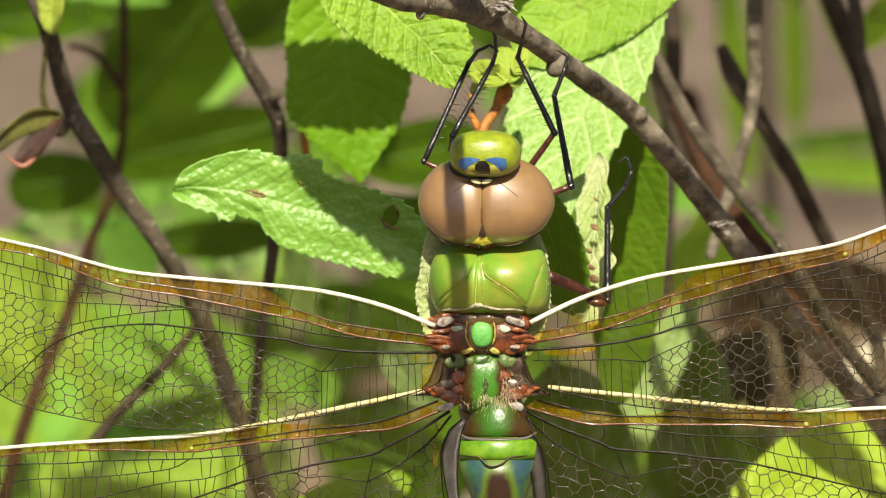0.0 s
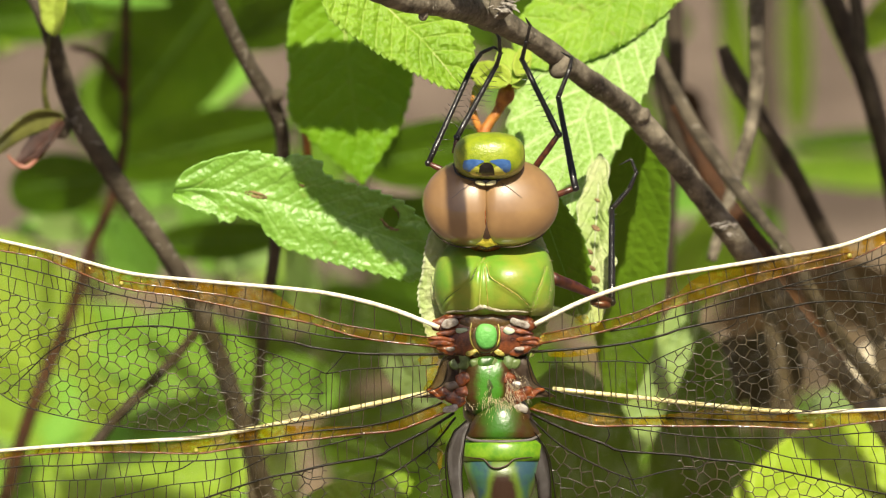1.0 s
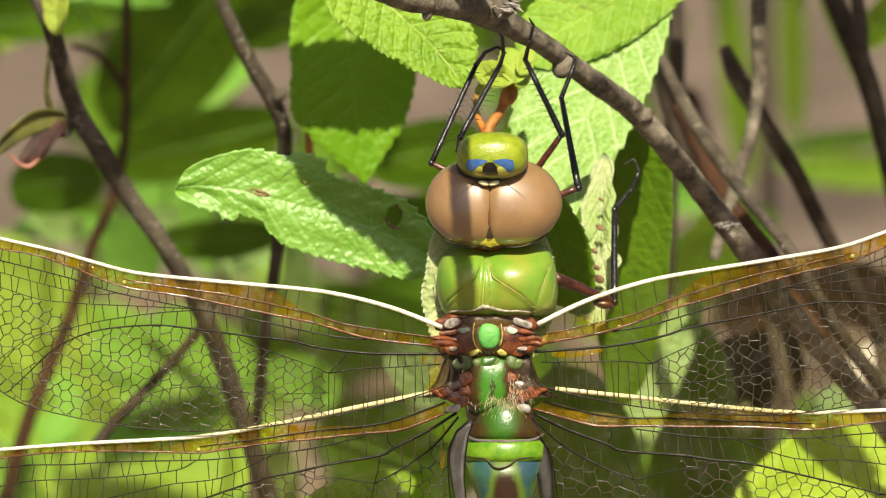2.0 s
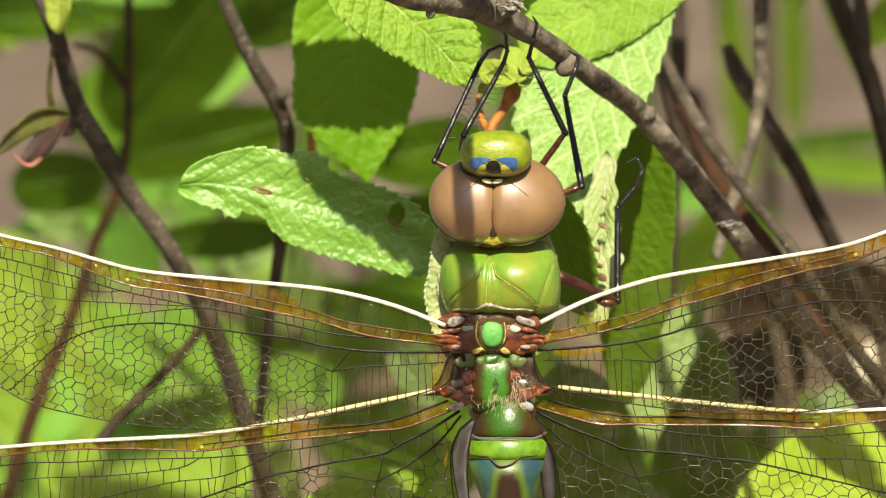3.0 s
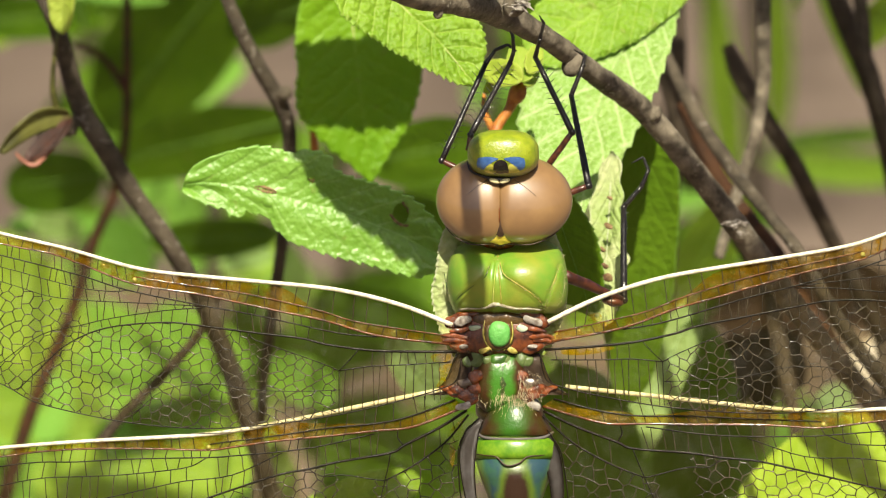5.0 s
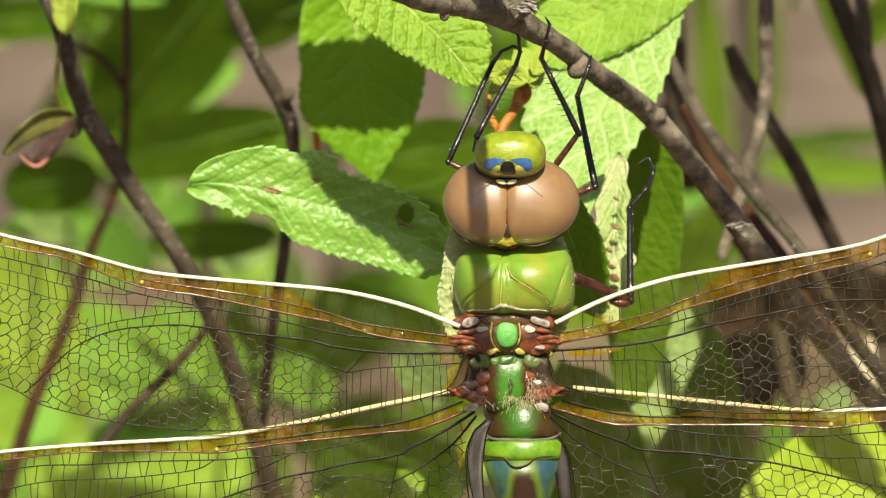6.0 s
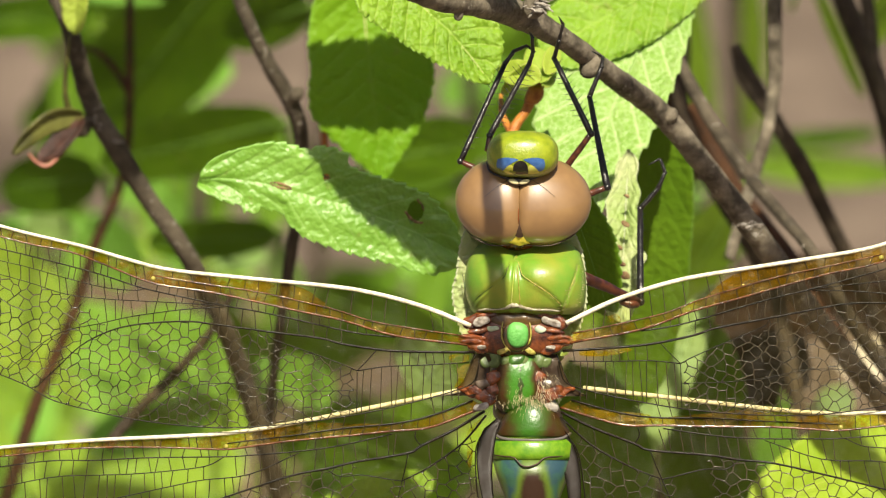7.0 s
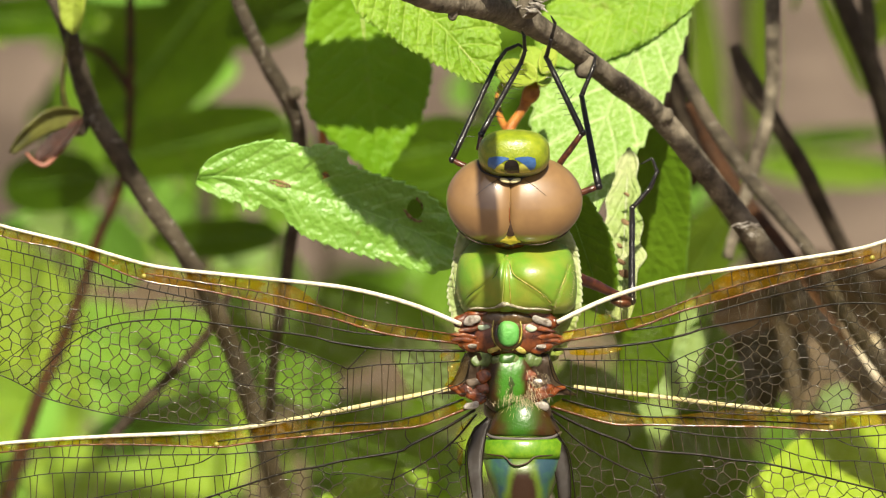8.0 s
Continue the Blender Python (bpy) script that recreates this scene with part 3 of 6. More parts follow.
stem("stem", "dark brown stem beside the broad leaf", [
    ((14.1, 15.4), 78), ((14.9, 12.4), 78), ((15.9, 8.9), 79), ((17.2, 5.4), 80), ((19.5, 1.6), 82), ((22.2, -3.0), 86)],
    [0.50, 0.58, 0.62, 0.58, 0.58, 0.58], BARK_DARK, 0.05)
stem("stem", "red-brown thin stem far back", [
    ((-21.5, 18.1), 120), ((-21.5, 12.4), 120), ((-21.6, 7.7), 120), ((-22.3, 3.9), 120), ((-23.8, 0.4), 122), ((-25.4, -4.6), 124), ((-27.9, -10.7), 126), ((-29.8, -16.9), 128)],
    [0.35, 0.35, 0.36, 0.38, 0.45, 0.55, 0.6, 0.62], BARK_RED, 0.04)
stem("stem", "red-brown side shoot far back", [
    ((-25.2, 13.9), 118), ((-23.8, 13.5), 119), ((-22.6, 12.4), 120), ((-21.6, 10.8), 120)], [0.2, 0.26, 0.3, 0.32], BARK_RED, 0.04, rooted=False)
stem("stem", "short orange-brown shoot behind the leaves", [
    ((-9.15, 9.6), 62), ((-9.0, 8.2), 62), ((-8.9, 6.6), 63), ((-8.7, 4.0), 64)], [0.22, 0.27, 0.3, 0.3], ORANGE, 0.06, rooted=False)
stem("stem", "thin bent stem low in the shrub", [
    ((-23.6, -13.4), 72), ((-21.9, -11.3), 71), ((-19.2, -8.6), 70), ((-16.7, -5.7), 68), ((-15.2, -3.0), 66)],
    [0.46, 0.42, 0.39, 0.35, 0.27], BARK_DARK, 0.05, rooted=False)


# ---------------------------------------------------------------- leaves
leaf_a = leaf("fresh green toothed leaf with insect holes, half in shade", (-17.91, 4.39), (0.23, -1.12), 3.0, LEAF_SOFT, 19, 20.6, lean=0.1, rib=0.07, rib_mat=LEAF_SOFT,
              roll=8, teeth=22, cut=0.09, fold=0.08, seed=1, quilt=0.06, wave=0.5, nt=26, ns=210, pairs=8,
              edge=((0, 0.7, 0.0, -0.5), (0.012, 1.4, 0.1, -0.66), (0.03, 1.85, 0.2, -0.7), (0.06, 2.4, 0.41, -0.75), (0.12, 3.15, 0.8, -0.76), (0.17, 3.7, 0.95, -0.66), (0.185, 3.85, 1.0, -1.1), (0.22, 4.1, 1.06, -0.95), (0.235, 4.2, 1.1, -0.45), (0.325, 4.35, 1.22, -0.42), (0.345, 4.3, 1.23, -1.0),
                    (0.36, 4.85, 1.24, -1.2), (0.42, 5.1, 1.29, -1.7), (0.47, 4.9, 1.32, -1.68), (0.5, 4.05, 1.34, -1.66), (0.55, 3.9, 1.36, -1.6), (0.62, 4.0, 1.27, -1.57), (0.7, 4.05, 1.18, -1.54), (0.8, 3.7, 0.99, -1.56), (0.9, 2.67, 0.63, -1.5), (1, 0.9, 0.29, -0.24)),
              holes=((0.776, -0.52, 0.03, 0.3), (0.433, -0.44, 0.012, 0.07), (0.29, 0.0, 0.022, 0.07)))
for uv, d, rx, rz, turn in (((-3.15, 2.45), 20.0, 0.62, 1.05, -35), ((-9.1, 4.85), 19.6, 0.36, 0.26, 20), ((-12.3, 4.0), 19.4, 0.75, 0.14, 14)):
    pts = [at(uv, d) + Vector((rx * math.cos(a) * math.cos(radians(turn)) + rz * math.sin(a) * math.sin(radians(turn)), -0.1, rz * math.sin(a) * math.cos(radians(turn)) - rx * math.cos(a) * math.sin(radians(turn)))) * MM for a in np.linspace(0, 2 * math.pi, 25)]
    part("bite_rim", tube(bmesh.new(), pts, [0.09 + 0.05 * math.sin(3.1 * k) for k in range(25)], 6, True, 0.5), BITE, leaf_a, "dry brown rim of a bite hole")
leaf("broad pale green leaf with netted veins behind the dragonfly", (14.8, 19.3), (6.9, 0.4), 3.39, LEAF_PALE, 34, 24, lean=0.2, rib=0.1, rib_mat=LEAF_PALE,
     roll=15, teeth=15, cut=0.1, fold=0.06, pq=(0.5, 0.75), seed=2, bow=-0.02, lop=1.6, ns=90, nt=10, pairs=8)
leaf_top = leaf("sunlit toothed leaf with deep side veins", (-5.55, 19.3), (1.73, 11.13), 3.2, LEAF_FRESH, 15, 17, lean=0.3, rib=0.09,
     roll=-8, teeth=22, cut=0.07, fold=0.1, seed=3, ns=132, nt=14, pairs=9, quilt=0.1,
     edge=((0, 1.98, 0, -3.32), (0.1, 1.98, 0, -3.75), (0.2, 2.35, -0.04, -3.54), (0.3, 2.79, -0.06, -3.2), (0.4, 2.98, 0.01, -2.86), (0.5, 3.04, 0.11, -2.52), (0.6, 3.16, 0.21, -2.19), (0.7, 3.28, 0.21, -1.84), (0.8, 2.89, 0.2, -1.41), (0.88, 2.4, 0.13, -1.04), (0.94, 1.57, 0.07, -0.72), (0.98, 0.71, 0.02, -0.38), (1, 0.05, 0, -0.07)))
leaf("sunlit leaf behind the twig", (17.9, 20.4), (5.4, 13.3), 3.27, LEAF_FRESH, 34.2, 31.8, lean=0.2, rib=0.08, rib_mat=LEAF_FRESH,
     roll=10, teeth=18, cut=0.06, fold=0.1, pq=(0.6, 0.5), seed=4, ns=90, pairs=9)
leaf("broad leaf, its lower half in shade", (-6.62, 18.53), (-5.16, 4.51), 4.5, LEAF_BROAD, 48, 52, lean=0.2, rib=0.08,
     roll=-8, teeth=17, cut=0.05, fold=0.08, seed=5, ns=102, nt=10, quilt=0.06,
     edge=((0, 3.61, 0.00, -3.09), (0.1, 3.95, -0.03, -3.78), (0.2, 4.38, -0.07, -4.28), (0.3, 4.45, -0.10, -4.58), (0.4, 4.49, -0.09, -4.61), (0.5, 4.52, -0.07, -4.75), (0.6, 4.17, -0.04, -4.55), (0.7, 3.58, 0.00, -3.8), (0.76, 3.01, 0.03, -3.1), (0.82, 2.31, 0.02, -2.35), (0.9, 1.32, 0.01, -1.24), (0.96, 0.60, 0.01, -0.52), (1, 0.22, 0.00, -0.07)))
leaf("pale rough leaf edge behind the thorax", (3.5, 3.1), (3.4, -8.4), 4.70, LEAF_WHITE, 1, 1.5, lean=0.1,
     roll=0, teeth=26, cut=0.035, fold=0.1, pq=(0.4, 0.4), seed=6, nt=14, quilt=0.05)
leaf("shaded leaf beside the thorax", (6.8, 4.3), (9.9, -4.6), 2.00, LEAF_HALF_SHADE, 12, 14, lean=-0.25, rib=0.06, rib_mat=LEAF_HALF_SHADE, quilt=0.04,
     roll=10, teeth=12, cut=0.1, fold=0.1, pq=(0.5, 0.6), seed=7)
chewed = leaf("pale curled leaf with brown bite marks", (11.3, 6.6), (10.6, -5.2), 1.3, LEAF_WHITE, 20, 15, rib=0.1,
     roll=6, fold=0.2, pq=(0.48, 0.35), seed=8, rag=0.6, rib_mat=LEAF_WHITE, wave=1.6, quilt=0.0)
for uv, r, d in (((10.7, -1.1), 0.3, 15.2), ((10.9, -1.9), 0.4, 15.0), ((11.0, 1.6), 0.35, 15.9), ((10.6, 0.0), 0.25, 15.5), ((11.1, 3.5), 0.25, 16.6)):
    bm = blob(uv, d, r, 0.12, r * 0.6, 12, 8, 30)
    for v in bm.verts:
        v.co += 0.35 * r * MM * noise.noise_vector(v.co * 2500)
    part("bite_mark", bm, BITE, chewed, "dry brown bite mark")
# built apart for the broad leaf's shaded part; its shade is in the colour
leaf("shaded part of the broad leaf behind the middle leg", (14.1, 8.5), (12.4, -10.7), 2.62, LEAF_HALF_SHADE, 40, 44, lean=-0.35, rib=0.06, rib_mat=LEAF_HALF_SHADE, quilt=0.03,
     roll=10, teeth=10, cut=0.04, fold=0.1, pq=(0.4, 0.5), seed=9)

# shoot behind the head
shoot = thing("shoot", at((3.2, 7.4), 20), "young orange-stalked shoot with yellow-green tip leaves", "shoot")
part("stalk", bar([((3.0, 6.9), 19), ((3.4, 8.3), 20), ((4.2, 9.5), 20), ((4.7, 10.6), 20), ((5.2, 11.6), 20), ((5.5, 12.7), 21)], [0.35, 0.36, 0.34, 0.5, 0.42, 0.3], 10, 6, 0.12), ORANGE, shoot)
lump_node = blob((4.75, 10.55), 19.6, 0.62, 0.5, 0.75, 16, 12, 25)
for v in lump_node.verts:
    v.co += 0.12 * MM * noise.noise_vector(v.co * 1300)
part("side_stalk", bar([((3.2, 8.0), 20), ((2.7, 8.9), 21), ((2.5, 9.9), 22), ((2.5, 10.6), 23)], [0.3, 0.26, 0.2, 0.12], 8, 5, 0.1), ORANGE, shoot)
part("node", lump_node, ORANGE, shoot)
for a, b, h, roll, k in (((5.2, 11.6), (2.3, 12.3), 0.95, 10, 1), ((4.4, 12.6), (2.5, 10.6), 0.5, -8, 2), ((5.5, 11.9), (6.2, 13.8), 0.65, 12, 3), ((5.2, 11.3), (4.7, 13.7), 1.0, 14, 4), ((5.3, 11.2), (6.2, 12.3), 0.5, 20, 5)):
    part("tip_leaf", blade(at(a, 17.5), at(b, 19 + 0.5 * k), h, roll=roll, fold=0.25, seed=40 + k, ns=20, nt=4, pq=(0.45, 0.6), teeth=6, cut=0.08, wave=0.2, quilt=0.03)[0], LEAF_YOUNG, shoot)

# bud and husk on the upright stem
husk = thing("bud", at((-25.6, 8.7), 51), "curled red-brown bud husk with an olive scale", "bud")
part("husk", blade(at((-25.6, 8.8), 50.5), at((-28.6, 6.0), 49), 0.85, roll=30, fold=0.9, curl=-0.1, bow=0.08, seed=51, ns=24, nt=6, pq=(0.3, 0.35))[0], BUD_RED, husk)
part("husk_lip", bar([((-29.3, 6.5), 49), ((-28.7, 5.9), 48.6), ((-28.0, 5.7), 48.5), ((-27.2, 6.4), 49), ((-26.3, 7.4), 49.6), ((-26.0, 7.8), 50)], [0.1, 0.15, 0.17, 0.14, 0.1, 0.05], 8), BUD_LIP, husk, "pinkish curled lip")
part("scale", blade(at((-25.5, 9.1), 50.5), at((-30.4, 6.5), 48), 0.92, roll=-35, fold=0.3, bow=-0.16, seed=52, ns=24, nt=5, pq=(0.4, 0.5))[0], BUD_GREEN, husk, "olive bud scale")
part("side_shoot", bar([((-26.5, 14.7), 49), ((-26.7, 12.7), 49.5), ((-26.8, 10.8), 50), ((-26.5, 9.3), 51)], [0.1, 0.18, 0.22, 0.3], 8), BUD_GREEN, husk)
leaf("small pale yellow-green leaf hanging down", (-25.9, 18.9), (-26.1, 14.7), 1.08, LEAF_YOUNG, 46, 47, roll=25, fold=0.4, pq=(0.4, 0.5), seed=53, rib=0.12)


def back_leaf(label, base, tip, half, mat, d, **shape):
    # leaves in the shade tones also tip down, so less sun reaches them
    lean = -0.75 if mat in (LEAF_SHADE, GAP_SHADE, GAP_BROWN) else -0.4 if mat is LEAF_MID else 0.35
    d = d if d < 100 else d * 1.3
    shape["stalk"] = [((base[0] * 0.98, base[1] - 0.6), d + 14), ((base[0] * 0.96, base[1] - 2.0), d + 34)]
    return leaf(label, base, tip, half, mat, d, d + 8, ns=18, nt=4, thick=0, quilt=0.1, lean=lean, rib_mat=mat, **shape)


ROUND = dict(pq=(0.45, 0.45))
# dark leaves here carry their shade in the material's colour
for n, (base, tip, half, d, mat, label) in enumerate((
        ((-13.2, 20.1), (-22.9, 8.1), 5.20, 150, LEAF_SHADE, "large dark leaf in the shade"),
        ((-22.5, 19.3), (-16.3, 12.4), 3.46, 170, LEAF_SHADE, "large dark leaf in the shade"),
        ((-22.9, 5.0), (-29.6, 4.1), 2.62, 130, LEAF_SHADE, "dark round leaf in the shade"),
        ((-10.2, 8.7), (-22.9, 5.8), 2.89, 140, LEAF_SHADE, "dark leaf in deep shade"),
        ((-8.6, 16.6), (-14.4, 14.7), 2.39, 130, LEAF_SHADE, "dark leaf behind the thin stem"),
        ((-31.7, 15.4), (-22.5, 16.2), 2.12, 170, LEAF_SHADE, "green leaf far behind the stems"),
        ((-20.0, 9.0), (-16.4, 11.6), 1.25, 240, LEAF_GREEN, "sunlit leaf far back"),
        ((-33.0, 13.6), (-26.5, 16.4), 1.6, 200, LEAF_MID, "sunlit leaf far back"),
        ((-19.0, 9.5), (-13.2, 12.7), 1.73, 190, LEAF_GREEN, "sunlit leaf far back"),
        ((-29.4, 1.6), (-22.5, 1.4), 1.31, 190, LEAF_GREEN, "sunlit leaf far back"),
        ((-21.3, 3.9), (-17.5, 4.3), 1.85, 200, LEAF_GREEN, "sunlit leaf far back"),
        ((-25.2, 17.2), (-18.6, 16.9), 0.46, 120, LEAF_GREEN, "sunlit leaf far back"),
        ((-27.9, 1.8), (-24.4, 1.2), 1.31, 150, LEAF_PALE, "pale sunlit leaf far back"),
        ((-7.9, 2.2), (1.4, 1.6), 2.31, 105, LEAF_SHADE, "shaded leaf behind the head"),
        ((-10.9, 1.0), (-19.8, 0.4), 1.73, 120, LEAF_SHADE, "shaded leaf low behind"),
        ((-5.5, 5.8), (2.9, 7.4), 2.69, 110, LEAF_SHADE, "shaded leaf behind the head"),
        ((-22.9, 2.3), (-20.2, -2.3), 2.69, 180, LEAF_GREEN, "sunlit leaf between the stems"),
        ((-15.0, -1.1), (-11.3, -0.3), 1.00, 150, LEAF_PALE, "pale leaf between the stems"),
        ((-10.5, 0.4), (-9.2, -4.6), 1.54, 160, LEAF_PALE, "pale leaf between the stems")), 60):
    back_leaf(label, base, tip, half, mat, d, seed=n, **ROUND)
for n, (base, tip, half, d, mat, label) in enumerate((
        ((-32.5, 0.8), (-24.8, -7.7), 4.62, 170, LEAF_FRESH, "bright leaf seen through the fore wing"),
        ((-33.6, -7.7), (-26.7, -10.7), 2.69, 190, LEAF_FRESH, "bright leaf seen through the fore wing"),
        ((-25.9, -4.6), (-17.9, -8.4), 3.46, 180, LEAF_GREEN, "bright leaf seen through the fore wing"),
        ((-20.2, -4.6), (-13.2, -9.2), 3.46, 160, LEAF_GREEN, "bright leaf seen through the fore wing"),
        ((-12.1, -7.7), (-7.1, -10.0), 2.00, 120, LEAF_GREEN, "bright leaf seen through the fore wing"),
        ((-14.8, -10.7), (-23.6, -13.4), 2.31, 150, LEAF_GREEN, "bright leaf between the wings"),
        ((-14.8, -10.2), (-21.3, -12.3), 1.08, 110, LEAF_SHADE, "small dark leaf between the wings"),
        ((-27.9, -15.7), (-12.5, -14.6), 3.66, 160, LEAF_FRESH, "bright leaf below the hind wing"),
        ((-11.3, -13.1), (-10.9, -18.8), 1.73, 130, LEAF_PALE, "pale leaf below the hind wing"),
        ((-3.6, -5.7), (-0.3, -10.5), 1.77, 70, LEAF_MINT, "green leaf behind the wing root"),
        ((-8.6, -12.3), (2.2, -16.1), 3.08, 100, LEAF_SHADE, "dark leaf low in the shrub"),
        ((-8.6, -3.0), (0.6, -6.1), 2.31, 130, LEAF_SHADE, "dark leaf behind the fore wing"),
        ((-10.5, -18.4), (-1.7, -15.7), 1.62, 40, LEAF_FRESH, "toothed leaf below the hind wing")), 80):
    back_leaf(label, base, tip, half, mat, d, seed=n, **ROUND)
for n, (base, tip, half, d, mat, label) in enumerate((
        ((20.6, 4.3), (15.6, -4.6), 2.31, 110, LEAF_MID, "bright leaf behind the twig"),
        ((17.6, -2.7), (11.4, -16.1), 1.77, 76, LEAF_MINT, "pale slanting leaf behind the wing"),
        ((17.0, -4.6), (17.6, -18.4), 3.08, 84, LEAF_SHADE, "dark leaf behind the wing"),
        ((7.9, -7.7), (11.4, -20.0), 4.24, 70, LEAF_SHADE, "dark leaf below the wings"),
        ((15.6, -11.5), (19.9, -20.0), 3.85, 90, LEAF_SHADE, "dark leaf below the wings"),
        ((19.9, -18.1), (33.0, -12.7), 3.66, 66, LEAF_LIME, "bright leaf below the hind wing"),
        ((25.3, -10.7), (28.0, -10.0), 1.31, 100, LEAF_MINT, "small pale leaf behind the wing"),
        ((22.6, 5.8), (33.0, 5.0), 1.77, 260, LEAF_MID, "bright green leaf far back"),
        ((22.9, 7.2), (31.4, 7.9), 1.00, 240, LEAF_SHADE, "dark leaf far behind the stems"),
        ((18.7, 19.3), (20.6, 4.3), 1.75, 300, LEAF_MID, "long green blade far back"),
        ((23.3, 19.3), (23.7, 7.7), 1.6, 320, LEAF_MID, "long green blade far back"),
        ((25.3, 18.5), (29.1, 10.4), 0.62, 120, LEAF_MID, "yellow-green slanting grass blade"),
        ((31.4, 17.7), (28.7, 13.9), 1.46, 120, LEAF_FRESH, "bright leaf beside the stem")), 100):
    back_leaf(label, base, tip, half, mat, d, seed=n, **ROUND)


# dark shapes added where gaps lie in shade; the shade is their colour
back_leaf("added dark leaf shape for a shaded gap", (18.7, -8.4), (24.7, -7.7), 3.00, GAP_SHADE, 95, seed=130, pq=(0.2, 0.3), rag=0.5)
back_leaf("added dark leaf shape for a shaded gap", (16.2, 11.2), (17.7, 3.9), 1.62, GAP_BROWN, 160, seed=133, pq=(0.3, 0.3), rag=0.3)
# brown shapes added over soil that would come out too bright
back_leaf("added brown leaf shape darkening the pale soil", (18.7, -4.6), (27.6, -3.8), 3.00, GAP_BROWN, 150, seed=134, pq=(0.35, 0.35), rag=0.3)
back_leaf("added brown leaf shape darkening the pale soil", (23.5, -1.2), (33.5, -5.0), 2.8, GAP_BROWN, 150, seed=137, pq=(0.35, 0.35), rag=0.2)
back_leaf("dry pale leaf lying in the sun", (27.6, -8.0), (33.0, -6.9), 1.85, DRY, 140, seed=131, pq=(0.4, 0.4))

# leaves of the shrub far behind, filling all but the gaps that open on the soil
GAPS = ((0, 90, 85, 260), (0, 320, 45, 420), (415, 75, 515, 205), (725, 120, 805, 235), (1205, -60, 1262, 260), (1365, 40, 1600, 215), (1390, 340, 1600, 640))
rng = random.Random(11)
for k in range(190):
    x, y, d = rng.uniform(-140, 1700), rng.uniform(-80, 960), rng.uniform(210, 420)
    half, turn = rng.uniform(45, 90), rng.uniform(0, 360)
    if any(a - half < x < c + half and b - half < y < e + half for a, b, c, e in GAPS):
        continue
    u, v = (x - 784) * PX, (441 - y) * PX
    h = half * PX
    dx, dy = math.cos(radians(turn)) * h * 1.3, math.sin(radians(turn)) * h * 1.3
    # lit and shaded leaves differ by colour: light greens mostly at the lower left
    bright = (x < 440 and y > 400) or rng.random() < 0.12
    mat = (LEAF_FRESH if rng.random() < 0.25 else LEAF_GREEN) if bright else LEAF_SHADE
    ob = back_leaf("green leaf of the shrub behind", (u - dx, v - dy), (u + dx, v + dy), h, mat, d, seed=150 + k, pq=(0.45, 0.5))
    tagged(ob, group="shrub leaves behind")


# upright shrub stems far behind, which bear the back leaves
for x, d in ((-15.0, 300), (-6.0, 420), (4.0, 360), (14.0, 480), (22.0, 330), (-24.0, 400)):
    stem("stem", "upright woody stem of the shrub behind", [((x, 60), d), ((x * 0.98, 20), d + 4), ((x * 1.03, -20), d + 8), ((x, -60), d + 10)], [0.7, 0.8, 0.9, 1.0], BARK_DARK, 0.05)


# unseen leaves added above the view, only to shade what lies below them
def shade_leaf(a, b, half, far, pq=(0.3, 0.3), seed=1):
    """Unseen leaf added far mm towards the sun from the places a and b, (uv, d), between which its shade falls."""
    p, q = at(*a), at(*b)
    lift = Vector(SUN_LOCAL).normalized() * far * MM
    side = Vector((-(q - p).z, 0, (q - p).x)).normalized()
    ob = thing("leaf", p + lift, "unseen leaf added to cast shade", "leaf", "upper shrub leaves")
    bm, spine = blade(p + lift, q + lift, half, across=side, ns=30, nt=4, thick=0, teeth=11, cut=0.16, seed=seed, pq=pq, rag=0.12, fold=0.0)
    part("blade", bm, LEAF_MID, ob)
    part("midrib", tube(bmesh.new(), spine[::6], [0.15] * len(spine[::6]), 5), RIB, ob)


shade_leaf(((17.0, -7.4), 95), ((27.0, -8.2), 96), 3.6, 70, (0.25, 0.25), 25)
shade_leaf(((10.8, 11.3), 15), ((20.4, 0.9), 28), 1.7, 50, (0.2, 0.2), 31)
shade_leaf(((20.5, 2.0), 62), ((30.0, -11.0), 64), 1.9, 92, (0.2, 0.2), 33)
shade_leaf(((21.0, -1.0), 30), ((33.0, -15.0), 50), 4.2, 80, (0.2, 0.2), 27)
shade_leaf(((-8.5, 3.4), 136), ((1.5, 2.0), 140), 3.4, 60, (0.3, 0.3), 29)
shade_leaf(((-10.4, 8.4), 19.6), ((1.6, -1.3), 20.6), 2.7, 39, (0.25, 0.2), 21)
shade_leaf(((7.0, 4.6), 13), ((9.4, -4.8), 14), 1.7, 52, (0.3, 0.3), 23)
shade_leaf(((-12.1, 10.6), 49), ((-0.5, 10.8), 52), 3.08, 28, (0.15, 0.15), 3)
# added to darken single stems that would stand in full sun
shade_leaf(((26.0, 19.5), 92), ((31.6, 1.0), 96), 2.0, 70, (0.2, 0.2), 41)
shade_leaf(((19.0, 14.6), 84), ((25.9, 1.6), 88), 1.5, 66, (0.2, 0.2), 43)
shade_leaf(((13.9, 16.0), 78), ((20.2, 0.6), 83), 1.4, 66, (0.2, 0.2), 45)
shade_leaf(((-21.4, 18.6), 120), ((-22.2, 3.6), 120), 1.3, 64, (0.2, 0.2), 47)
shade_leaf(((-26.2, 11.8), 51), ((-22.0, 4.6), 54), 1.5, 62, (0.2, 0.2), 49)
rng = random.Random(5)
